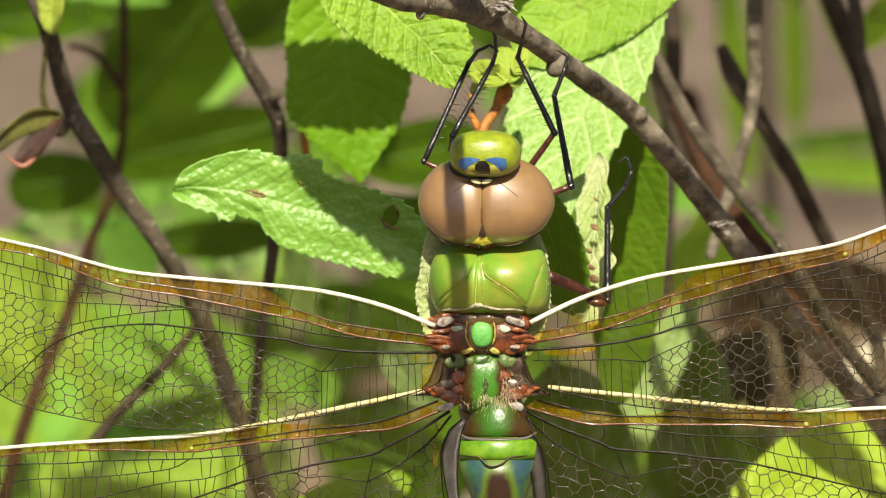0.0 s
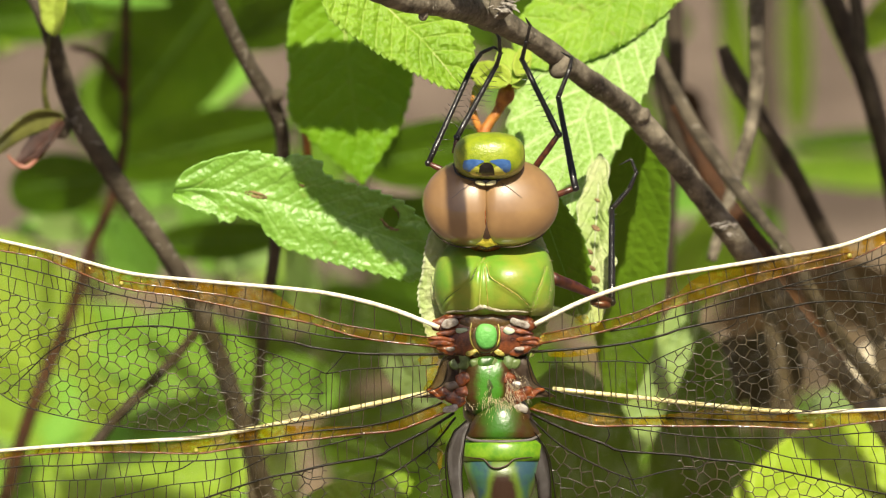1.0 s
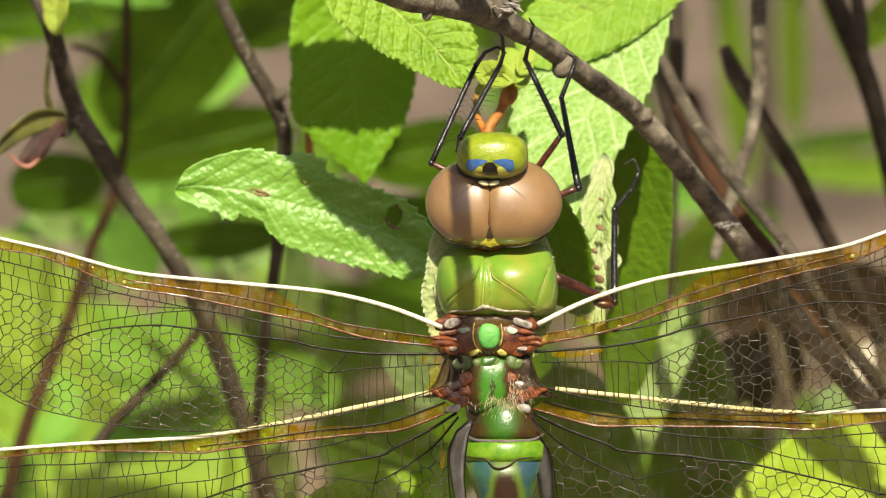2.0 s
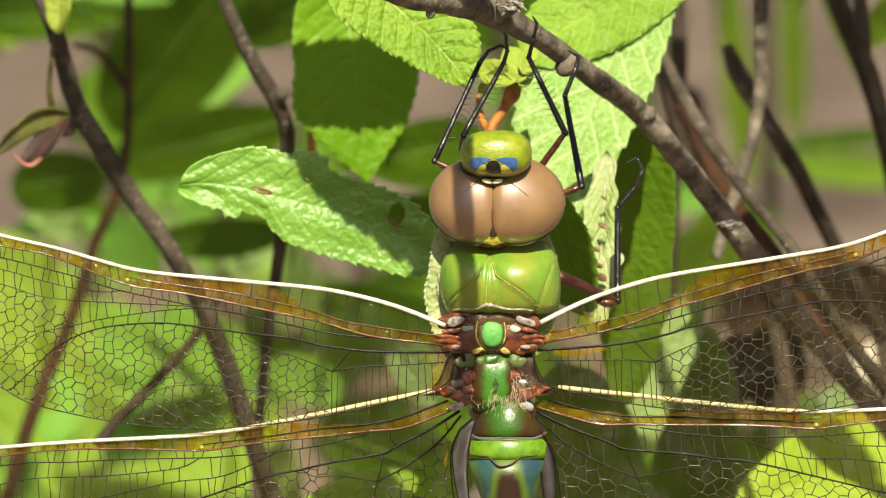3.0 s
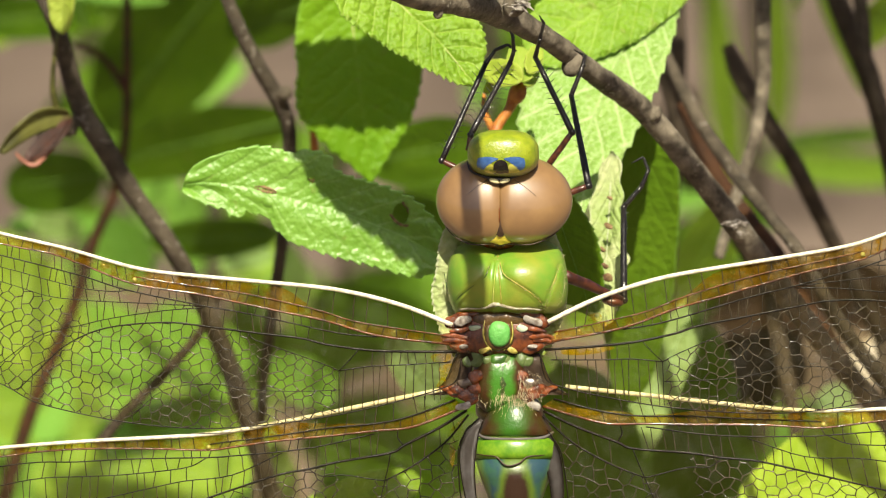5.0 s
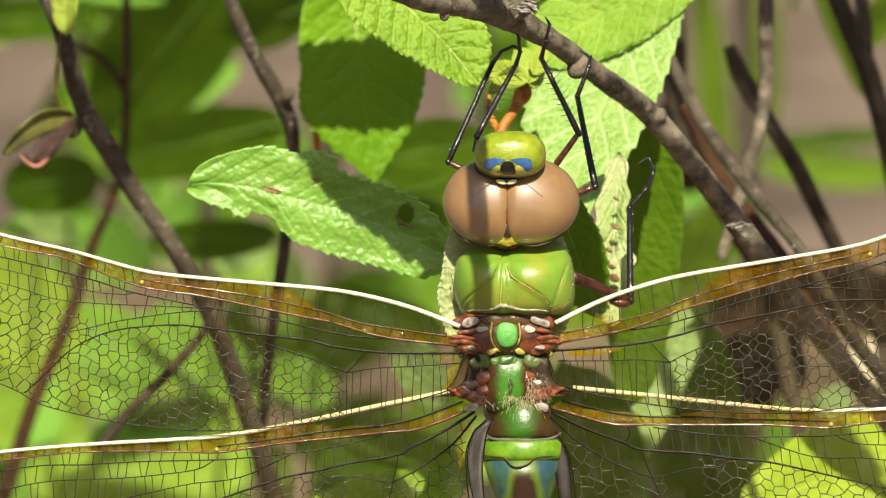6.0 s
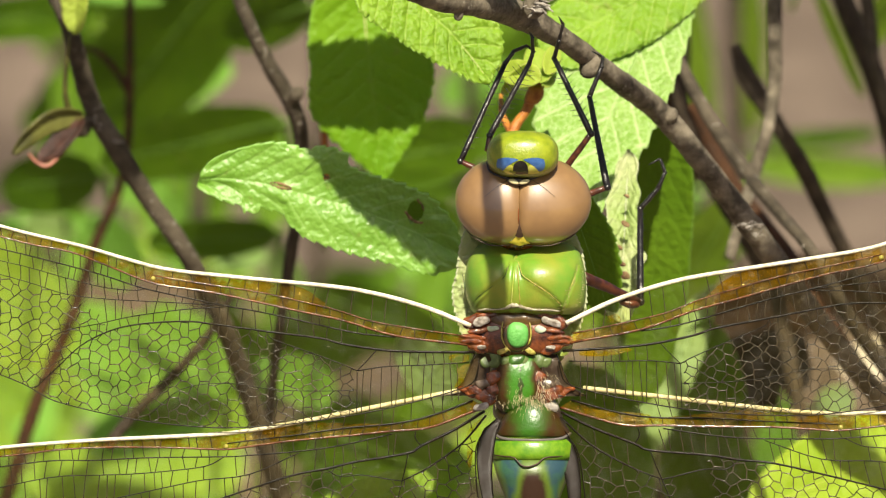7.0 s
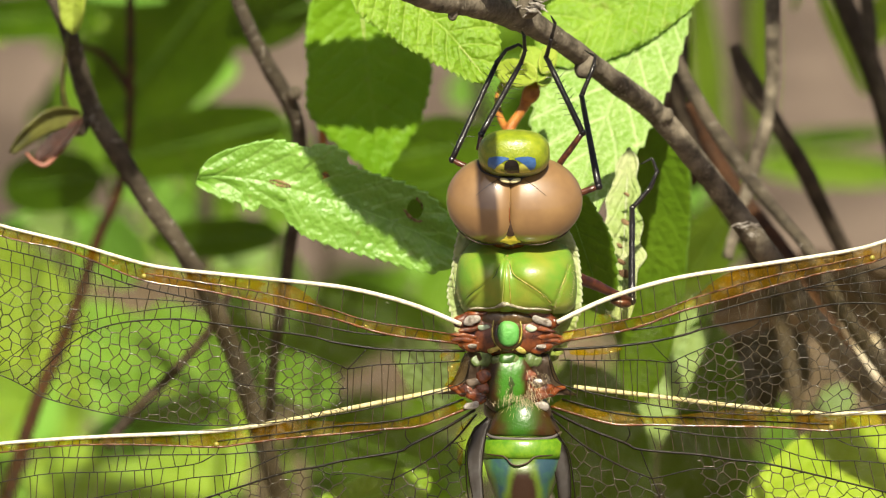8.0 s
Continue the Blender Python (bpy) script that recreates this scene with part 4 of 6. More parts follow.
for k, (uv, d, r) in enumerate((((-18.6, 12.4), 160, 7), ((-16.3, 7.4), 145, 6), ((-26.3, 4.3), 130, 4), ((-11.7, 15.1), 130, 4), ((-14.8, 0.4), 120, 5), ((-1.3, 5.8), 110, 5), ((-4.8, -4.6), 130, 6), ((-3.2, -13.8), 105, 7),
                 ((-18.2, -11.3), 110, 3), ((26.8, 7.5), 240, 5), ((21.6, -8.0), 172, 8), ((16.0, 9.3), 112, 5), ((-9.6, -2.3), 160, 6))):
    tilt = rng.uniform(-0.4, 0.4)
    shade_leaf(((uv[0] - r, uv[1] - r * tilt), d), ((uv[0] + r, uv[1] + r * tilt), d), r * 0.7, 60 + rng.uniform(0, 20), (0.4, 0.5), 10 + k)
# unseen twig added so that its shade falls as a band over eye and thorax
upper = thing("twig", at((1.8, 7.4), -4) + Vector(SUN_LOCAL).normalized() * 40 * MM, "unseen twig added to cast a band of shade", "twig")
shade = [((1.3, 10.0), 40), ((1.4, 6.2), 40), ((1.4, 3.1), 40), ((1.7, 0.0), 41), ((1.9, -3.0), 44), ((1.9, -6.1), 50), ((1.2, -9.6), 57), ((-0.2, -12.3), 63), ((-1.6, -15.0), 68), ((-2.8, -17.7), 73), ((-3.8, -20.8), 80)]
part("bark", tube(bmesh.new(), [at(uv, -3) + Vector(SUN_LOCAL).normalized() * far * MM for uv, far in shade], [0.6, 0.66, 0.66, 0.62, 0.66, 0.7, 0.7, 0.7, 0.66, 0.6, 0.6], 10, True, 0.08), BARK, upper)

# ---------------------------------------------------------------- dragonfly
fly = thing("dragonfly", at((0.8, -5.4)), "large green darner dragonfly clinging to a twig, wings spread", "dragonfly")
MID_U = 3.4
HEAD_D = -1.5


def su(x):
    return (x - 784) * PX


def sv(y):
    return (441 - y) * PX


def lump(uv, d, rx, rd, rz, amp=0.0, grain=1500.0, seg=24, turn=0.0, box=1.0, dent=None):
    """Ellipsoid made boxy (box under 1), dented by a rule and roughened."""
    bm = bmesh.new()
    bmesh.ops.create_uvsphere(bm, u_segments=seg, v_segments=max(8, seg * 2 // 3), radius=1)
    m = Matrix.Translation(at(uv, d)) @ Matrix.Rotation(radians(turn), 4, "Y") @ Matrix.Diagonal((rx * MM, rd * MM, rz * MM, 1))
    for v in bm.verts:
        c = Vector([math.copysign(abs(k) ** box, k) for k in v.co])
        if dent:
            c = dent(c)
        v.co = m @ c
        if amp:
            v.co += amp * MM * noise.noise_vector(v.co * grain)
    return bm


def skin(bm, uv):
    """Depth (mm) of the lens side of a mesh at uv."""
    co = np.array([v.co[:] for v in bm.verts]) / MM
    near = co[np.argsort((co[:, 0] - uv[0]) ** 2 + (co[:, 2] - uv[1]) ** 2)[:6]]
    return float(near[:, 1].min())


for sx in (-1, 1):
    bm = blob((0, 0), 0, 3.39 if sx < 0 else 3.50, 2.31, 3.04, 56, 40)
    bm.transform(Matrix.Translation(at((MID_U - 0.92 if sx < 0 else MID_U + 1.50, 3.3), HEAD_D)) @ Matrix.Rotation(radians(-15), 4, "X"))
    bmesh.ops.bisect_plane(bm, geom=bm.verts[:] + bm.edges[:] + bm.faces[:], plane_co=Vector((MID_U * MM, 0, 0)), plane_no=(-sx, 0, 0), clear_outer=True)
    for v in bm.verts:
        near = abs(v.co.x / MM - MID_U)
        if near < 0.35:
            v.co.y += 0.14 * MM * (1 - near / 0.35) ** 2
        if sx > 0 and v.co.y < HEAD_D * MM and near < 2.4:
            v.co.y -= 0.16 * MM * (1 - near / 2.4) * math.sin(math.pi * min(1.0, near / 0.5) / 2)
    seam = [(uv, skin(bm, uv) - 0.02) for uv in ((3.4, 3.8), (3.4, 3.1), (3.4, 2.3), (3.4, 1.6))]
    lash = skin(bm, (2.9, 4.1))
    nape = skin(bm, (3.0, 1.0))
    eye = part("eye", bm, EYE, fly, "tan glossy compound eye")
    wide = 1.0 if sx < 0 else 1.17
    part("eye_rim", bar([((MID_U + sx * 0.54, 0.3), -2.4), ((MID_U + sx * wide * 1.93, 0.3), -2.4), ((MID_U + sx * wide * 3.23, 1.0), -2.0), ((MID_U + sx * wide * 4.08, 2.2), -1.4)], [0.03, 0.045, 0.04, 0.02], 6), ABDOMEN_DARK, eye, "black hind rim")
part("head_seam", bar(seam, [0.02, 0.022, 0.03, 0.04], 6), AMBER, fly)
FACE = ((3.68, 6.48), HEAD_D - 1.5, 2.43, 2.31, 1.62)
FACE_BOX = 0.78
frons = part("face", lump(*FACE, 0.025, 2500, 56, 0, FACE_BOX), FRONS, fly, "olive green glossy face")


def face_patch(name, outline, mat, lift, label):
    """Patch on the face; the outline is drawn on a 3 times enlarged sheet."""
    part(name, shell_patch([(su(780 + x / 3), sv(215 + y / 3)) for x, y in outline], *FACE, lift=lift, box=FACE_BOX), mat, frons, label)


for sx in (-1, 1):
    face_patch("blue_band", [(284 + sx * x, y) for x, y in ((122, 202), (84, 194), (36, 198), (14, 206), (44, 222), (70, 243), (96, 264), (118, 258), (128, 232))], BLUE, 0.05, "blue band")
    face_patch("pale_patch", [(284 + sx * x, y) for x, y in ((100, 274), (84, 248), (56, 232), (40, 240), (36, 262), (40, 282))], FRONS_PALE, 0.05, "pale yellow patch")
face_patch("black_spot", [(240, 292), (245, 238), (262, 216), (284, 211), (306, 218), (320, 242), (322, 288), (281, 304)], BLACK, 0.075, "black spot")
part("face_rim", bar([((su(815), sv(285)), lash + 0.7), ((su(822), sv(303)), lash + 0.35), ((su(845), sv(313)), lash), ((su(874), sv(317)), lash - 0.1), ((su(902), sv(313)), lash), ((su(930), sv(301)), lash + 0.35), ((su(939), sv(284)), lash + 0.7)], [0.03, 0.07, 0.1, 0.16, 0.1, 0.07, 0.03], 8), BLACK, frons, "black rim")
part("vertex", lump((su(873), sv(319)), lash - 0.1, 0.82, 0.42, 0.36, 0.03, 3000, 20), BLACK, fly, "black vertex")
for sx in (-1, 1):
    part("vertex_band", lump((su(873) + sx * 0.36, sv(321)), lash - 0.47, 0.38, 0.14, 0.16, 0.02, 3000, 16, sx * -16), CREAM, fly, "cream band")
    x, z = (3.5, 4.7)
    part("antenna", bar([((x + sx * 0.9, z), lash - 0.1), ((x + sx * 1.6, z - 0.45), lash - 0.35), ((x + sx * 2.4, z - 1.1), lash - 0.4)], [0.025, 0.014, 0.008], 5), BLACK, fly)
bm = shell_patch([(su(849), sv(428)), (su(862), sv(420)), (su(866), sv(407)), (su(873), sv(411)), (su(880), sv(407)), (su(885), sv(419)), (su(901), sv(427)), (su(888), sv(431)), (su(874), sv(434)), (su(860), sv(431))], (3.4, 2.2), -1.4, 2.31, 2.00, 2.31, lift=0.1)
for v in bm.verts:
    v.co += 0.06 * MM * noise.noise_vector(v.co * 3500)
off = nape * MM - np.mean([v.co.y for v in bm.verts]) - 0.1 * MM
for v in bm.verts:
    v.co.y += off
part("occiput", bm, YELLOW, fly, "yellow occipital triangle")
bm = shell_patch([(3.1, 1.0), (3.42, 2.1), (3.75, 1.0), (3.4, 0.8)], (3.4, 2.2), -1.4, 2.31, 2.00, 2.31, lift=0.16)
for v in bm.verts:
    v.co.y += off
part("occiput_edge", bm, ABDOMEN_DARK, fly)


# shoulders of the thorax: height, both edges and half depth
T_ROWS = ((424, 828, 940, 0.7), (429, 812, 960, 0.95), (437, 800, 974, 1.35), (446, 793, 982, 1.85), (454, 788, 986, 2.4), (464, 784, 989, 2.95), (478, 781, 992, 3.3), (500, 779, 994, 3.5), (520, 781, 994, 3.4), (538, 786, 991, 3.1), (548, 790, 986, 2.7), (556, 797, 976, 2.0))
S_LEFT = ((866, 452), (853, 476), (846, 492), (822, 510), (801, 527), (791, 546))
S_RIGHT = ((870, 452), (876, 474), (882, 488), (905, 504), (928, 519), (948, 538))
S_SIDE = ((978, 470), (971, 495), (961, 518), (953, 545))
S_SIDE2 = ((775, 485), (781, 515), (789, 545))


def way_off(x, y, line):
    """Distance from a polyline."""
    best = 99.0
    for (ax, ay), (bx, by) in zip(line, line[1:]):
        k = max(0.0, min(1.0, ((x - ax) * (bx - ax) + (y - ay) * (by - ay)) / ((bx - ax) ** 2 + (by - ay) ** 2)))
        best = min(best, math.hypot(x - ax - k * (bx - ax), y - ay - k * (by - ay)))
    return best


def shoulder(x, y):
    """Relief of the thorax (mm): two shoulders, a keel in its trough, sunken seams and lower side panels."""
    h = 0.22 * math.exp(-((x - 818) / 38) ** 2 - ((y - 488) / 30) ** 2) + 0.22 * math.exp(-((x - 922) / 40) ** 2 - ((y - 482) / 26) ** 2)
    h -= 0.42 * math.exp(-((x - 869) / 17) ** 2)
    wide = 2.0 + 8.0 * min(1, max(0, (y - 450) / 95))
    h += 0.4 * math.exp(-((x - 868) / wide) ** 4) * min(1, max(0, (y - 450) / 14))
    h += 0.1 * math.exp(-((x - 879) / 2.2) ** 2) * min(1, max(0, (y - 470) / 20))
    if 440 < y < 556:
        for line in (S_LEFT, S_RIGHT, S_SIDE, S_SIDE2):
            h -= 0.13 * math.exp(-(way_off(x, y, line) / 2.6) ** 2)
        seam = np.interp(x, (791, 822, 846, 853, 866, 870, 876, 882, 905, 928, 948), (546, 510, 492, 476, 452, 452, 474, 488, 504, 519, 538))
        if 791 < x < 950 and y > seam:
            h -= 0.2 * min(1.0, (y - seam) / 9)
    return h


bm = bmesh.new()
rings, across = [], 180
for g in glide(T_ROWS, 9):
    y, x0, x1, deep = (float(c) for c in g)
    ring = []
    for j in range(across):
        a = 2 * math.pi * j / across
        c, w = (math.copysign(abs(f) ** 0.78, f) for f in (math.cos(a), math.sin(a)))
        x = (x0 + x1) / 2 + (x1 - x0) / 2 * c
        ring.append(bm.verts.new(Vector((su(x), 0.2 + deep * w - (shoulder(x, y) if w < 0 else 0) * min(1, abs(w) * 2), sv(y))) * MM))
    rings.append(ring)
for a, b in zip(rings, rings[1:]):
    for j in range(across):
        bm.faces.new((a[j], a[(j + 1) % across], b[(j + 1) % across], b[j]))
bm.faces.new(rings[0])
bm.faces.new(rings[-1][::-1])
bmesh.ops.recalc_face_normals(bm, faces=bm.faces)
seams = [[((su(x), sv(y)), skin(bm, (su(x), sv(y))) + 0.02) for x, y in line] for line in (S_LEFT, S_RIGHT, S_SIDE, S_SIDE2)]
collar = [(uv, skin(bm, uv) - 0.03) for uv in ((0.6, -4.2), (1.2, -4.1), (2.0, -4.1), (2.6, -4.0), (3.2, -3.8), (3.9, -4.0), (4.7, -4.1), (5.5, -4.1), (6.3, -4.2))]
rng = random.Random(9)
fur = bmesh.new()
for line, thick in ((S_LEFT[:3], 26), (S_RIGHT, 44), (S_SIDE, 60), (S_SIDE2, 20), (((805, 548), (850, 545)), 26), (((885, 546), (952, 549)), 50), (((984, 455), (988, 500), (976, 540)), 60), (((776, 470), (776, 505), (790, 545)), 40)):
    pts = glide(line, 12)
    for k in range(thick):
        x, y = pts[rng.randrange(len(pts))] + np.array((rng.gauss(0, 2.0), rng.gauss(0, 2.0)))
        b = Vector((su(x), skin(bm, (su(x), sv(y))), sv(y)))
        w = Vector((rng.gauss(0, 0.5) + (x - 875) * 0.008, -0.7, rng.gauss(-0.2, 0.5))).normalized() * rng.uniform(0.05, 0.15)
        tube(fur, [b * MM, (b + w) * MM], [0.014, 0.006], 3, False)
bm_thorax = bm.copy()
thorax = part("thorax", bm, GREEN, fly, "glossy green thorax")
tagged(part("fuzz", fur, HAIR, thorax, "short pale fuzz along the seams"), kind="stuff")
part("neck", lump((3.4, 0.35), 0.6, 1.5, 2.5, 0.6, 0.05, 1500, 28), AMBER, fly, "red-brown neck")
for k, pts in enumerate(seams):
    part("suture", bar(pts, [0.03] * len(pts), 6, 4, 0.4), SUTURE if k in (0, 3) else VEIN_GOLD, thorax)
part("collar", bar(collar, [0.04, 0.07, 0.06, 0.12, 0.15, 0.12, 0.07, 0.06, 0.04], 8, 6, 0.6, None, 2500), SCLERITE_DULL, thorax, "dull pale collar")
for dx in (-0.28, 0.32):
    line = [((su(868) + dx * f, sv(y)), 0) for f, y in ((0.1, 454), (0.4, 480), (0.75, 512), (1.0, 541))]
    part("keel_edge", bar([(uv, skin(bm_thorax, uv) - 0.01) for uv, _ in line], [0.015, 0.03, 0.035, 0.04], 6, 5, 0.5, None, 3000), KEEL if dx < 0 else VEIN_GOLD, thorax, "pale edge of the keel")
part("wing_root_plate", lump((su(870), sv(590)), 0.1, 3.2, 1.95, 1.75, 0.08, 900, 48, 0, 0.7), ROOT_BROWN, fly, "red-brown wing root plate")
part("scutum", lump((su(871), sv(566)), -1.1, 2.0, 0.8, 0.72, 0.08, 1100, 36, 0, 0.8), SCUTUM, fly, "olive brown glossy scutum")
part("scutellum_frame", lump((su(872), sv(594)), -1.55, 1.15, 0.5, 1.05, 0.1, 1200, 30, 0, 0.85), SCUTUM, fly, "olive brown frame of the scutellum")
part("scutellum", lump((su(872.5), sv(592)), -1.95, 0.74, 0.42, 0.86, 0.06, 1200, 28, 0, 0.85), GREEN_SPOT, fly, "bright green scutellum")
ROOT_U = su(870)
for sx in (-1, 1):
    part("scutum_edge", bar([((ROOT_U + sx * 0.85, sv(562)), -1.75), ((ROOT_U + sx * 1.0, sv(585)), -1.95), ((ROOT_U + sx * 0.9, sv(604)), -1.85), ((ROOT_U + sx * 0.4, sv(622)), -1.7)], [0.03, 0.06, 0.06, 0.03], 7, 5, 0.5, None, 2600), VEIN_GOLD, fly)
    melt = {False: bmesh.new(), True: bmesh.new()}
    # hard plates round the wing roots: place, half sizes, turn, depth, material
    for x, y, rx, rz, q, d, mat, nm in (
            (60, 566, 36, 14, 12, -1.3, AMBER, "root_plate"), (44, 556, 26, 6, 6, -1.5, AMBER, "root_plate"), (73, 600, 30, 13, 4, -1.3, ROOT_BROWN, "root_plate"), (44, 604, 18, 16, 0, -1.35, SCUTUM, "root_plate"),
            (62, 569, 17, 8, 18, -1.72, SCLERITE, "sclerite"), (43, 582, 11, 6, 8, -1.8, SCLERITE_GREEN, "sclerite"), (68, 585, 19, 4.5, 5, -1.72, AMBER, "root_plate"), (76, 596, 22, 4, -2, -1.65, ROOT_BROWN, "root_plate"),
            (80, 604, 20, 4, 4, -1.6, AMBER, "root_plate"), (62, 617, 22, 9, -6, -1.3, ROOT_BROWN, "root_plate"), (61, 615, 9, 5, 4, -1.68, SCLERITE, "sclerite"), (24, 620, 12, 5, 30, -1.62, VEIN_GOLD, "sclerite"),
            (39, 637, 14, 15, 0, -1.1, GREEN_GREY, "lobe"), (52, 641, 10, 11, 0, -1.05, GREEN_GREY, "lobe"), (17, 640, 11, 10, 15, -1.3, GREEN_GREY, "lobe"), (40, 668, 16, 12, 20, -1.3, ROOT_BROWN, "root_plate"),
            (56, 678, 16, 8, 10, -1.25, WEB, "root_plate"), (66, 691, 22, 8, -18, -1.15, AMBER, "root_plate"), (86, 694, 20, 6, -22, -1.05, ROOT_BROWN, "root_plate"), (56, 704, 18, 8, -22, -1.2, ROOT_BROWN, "root_plate"),
            (40, 690, 14, 12, 0, -1.2, SCUTUM, "root_plate"), (46, 708, 14, 9, 30, -1.15, ROOT_BROWN, "root_plate"), (62, 720, 14, 7, 14, -1.3, SCLERITE, "sclerite")):
        bm = lump((ROOT_U + sx * x * PX, sv(y)), d, rx * PX, min(rz, 9) * 0.75 * PX, rz * PX, 0.16, 1500, 26, sx * q, 0.9)
        if mat in (AMBER, ROOT_BROWN, SCUTUM):
            me = bpy.data.meshes.new("plate")
            bm.to_mesh(me)
            bm.free()
            melt[y > 630].from_mesh(me)
        else:
            part(nm, bm, mat, fly)
    for low, bm in melt.items():
        ob = part("wing_root_body", bm, AMBER, fly, "red-brown glossy ridges of the wing root")
        remesh = ob.modifiers.new("melt", "REMESH")
        remesh.mode, remesh.voxel_size = "VOXEL", 0.045 * MM
        soft = ob.modifiers.new("soft", "SMOOTH")
        soft.iterations = 5
    bm = bmesh.new()
    rows = [((ROOT_U + sx * a * PX, sv(y)), (ROOT_U + sx * b * PX, sv(y))) for y, a, b in ((626, 44, 72), (643, 44, 80), (660, 46, 86), (676, 50, 94), (688, 56, 106), (700, 72, 126))]
    grid = [[bm.verts.new(Vector((a[0] + (b[0] - a[0]) * k / 8, -1.3 + 0.07 * k - 0.05 * math.sin(1.1 * k + 0.3 * n), a[1])) * MM) for k in range(9)] for n, (a, b) in enumerate(rows)]
    for ra, rb in zip(grid, grid[1:]):
        for k in range(8):
            bm.faces.new((ra[k], ra[k + 1], rb[k + 1], rb[k]))
    bmesh.ops.solidify(bm, geom=bm.faces[:], thickness=0.06 * MM)
    part("wing_web", bm, WEB, fly, "grey web behind the fore wing")
    part("web_edge", bar([(b, -0.8) for a, b in rows], [0.05] * 6, 6), BLACK, fly)
rear = lump((3.5, -9.0), 0.2, 1.93, 2.00, 2.39, 0.08, 900, 40, 0, 0.8)
rear_skin = rear.copy()
part("rear_thorax", rear, base_material(su(878) * MM - HOME[fly.name].x, 0.0005, 0.0011, 0.00006, (0.04, 0.155, 0.008)), fly, "mottled green and brown rear thorax")
for x, y, rx, rz, mat in ((872, 637, 15, 11, GREEN_DULL),):
    part("green_patch", lump((su(x), sv(y)), skin(rear_skin, (su(x), sv(y))) + 0.14, rx * PX, 0.26, rz * PX, 0.16, 1000, 26, 0, 0.85), mat, fly, "green patch")
part("waist", lump((su(885), sv(722)), 0.55, 2.15, 1.3, 1.3, 0.1, 900, 32, 0, 0.8), GREEN_BROWN, fly, "dark brown waist between thorax and abdomen")
rng = random.Random(3)
bm = bmesh.new()
for k in range(420):
    u, v = rng.gauss(0.3, 0.75), rng.gauss(0.2, 0.6)
    if -0.55 < u - 0.1 < 0.35 and v > 0.1:
        continue
    b = Vector(((4.2, -10.0)[0] + u, -1.9 + abs(u) * 0.25 + rng.uniform(-0.1, 0.25), (4.2, -10.0)[1] + v))
    w = Vector((0.22 * u + rng.gauss(0, 0.18), -0.45, -0.75 + rng.gauss(0, 0.2))).normalized() * rng.uniform(0.2, 0.5)
    tube(bm, [b * MM, (b + w * 0.6) * MM, (b + w + Vector((0, 0, -0.04))) * MM], [0.011, 0.008, 0.003], 3, False)
for k in range(260):
    side = rng.choice((-1, 1))
    u, v = 4.0 + side * rng.uniform(0.8, 2.3), rng.uniform(-10.6, -8.4)
    b = Vector((u, -1.55 + 0.25 * abs(u - 4.0) + rng.uniform(-0.15, 0.2), v))
    w = Vector((-0.3 * side + rng.gauss(0, 0.3), -0.5, -0.6 + rng.gauss(0, 0.35))).normalized() * rng.uniform(0.2, 0.45)
    tube(bm, [b * MM, (b + w * 0.6) * MM, (b + w + Vector((0, 0, -0.04))) * MM], [0.012, 0.009, 0.003], 3, False)
tagged(part("hair", bm, HAIR, fly, "tan body hair"), kind="stuff")


def girth(rows, v):
    vs = [r[1] for r in rows][::-1]
    return [float(np.interp(v, vs, [r[k] for r in rows][::-1])) for k in (0, 2, 3, 4)]


def ring_body(rows, n=36):
    """Body of round cross sections: centre u, v, d, half width, half depth."""
    bm = bmesh.new()
    rings = []
    for u, v, d, rx, rd in rows:
        rings.append([bm.verts.new(Vector((u + rx * math.cos(2 * math.pi * j / n), d + rd * math.sin(2 * math.pi * j / n), v)) * MM) for j in range(n)])
    for a, b in zip(rings, rings[1:]):
        for j in range(n):
            bm.faces.new((a[j], a[(j + 1) % n], b[(j + 1) % n], b[j]))
    bm.faces.new(rings[0])
    bm.faces.new(rings[-1][::-1])
    bmesh.ops.recalc_face_normals(bm, faces=bm.faces)
    return bm


AX = 4.5
base_rows = [(AX, -10.0, 0, 1.3, 1.2), (AX, -10.5, 0, 1.7, 1.6), (AX, -11.1, 0, 1.95, 1.9), (AX, -11.7, 0, 2.15, 2.05), (AX, -12.2, 0, 2.45, 2.1), (AX, -12.6, 0, 2.6, 2.1), (AX, -12.8, 0, 2.5, 1.9)]
ORIGIN = HOME[fly.name]
base = part("abdomen_base", ring_body(base_rows), base_material(4.2 * MM - ORIGIN.x), fly, "green and brown abdomen base")
part("base_rim", bar([((1.8, -12.5), -0.6), ((2.5, -12.9), -1.5), ((4.5, -13.0), -2.15), ((6.3, -12.9), -1.5), ((7.1, -12.5), -0.6)], [0.08, 0.11, 0.11, 0.11, 0.08], 8), MEMBRANULE, base, "grey hind rim")
rows2 = [(AX, -12.9, 0, 2.6, 2.1), (AX, -13.2, 0, 2.85, 2.35), (AX, -13.9, 0, 2.85, 2.35), (AX, -14.3, 0, 2.8, 2.3)]
seg = part("abdomen_segment", ring_body(rows2), GREEN_LIME, fly, "lime green abdomen segment")
rows3 = [(AX, -14.3, 0, 2.75, 2.28), (AX, -15.7, 0, 2.35, 2.1), (AX, -17.0, 0, 1.85, 1.8), (AX, -19.2, 0.3, 1.5, 1.6), (AX, -21.5, 0.8, 1.6, 1.6)]
seg = part("abdomen_segment", ring_body(rows3), abdomen_material(AX * MM - ORIGIN.x, -14.4 * MM - ORIGIN.z, -17.1 * MM - ORIGIN.z), fly, "green abdomen segment with blue flanks")
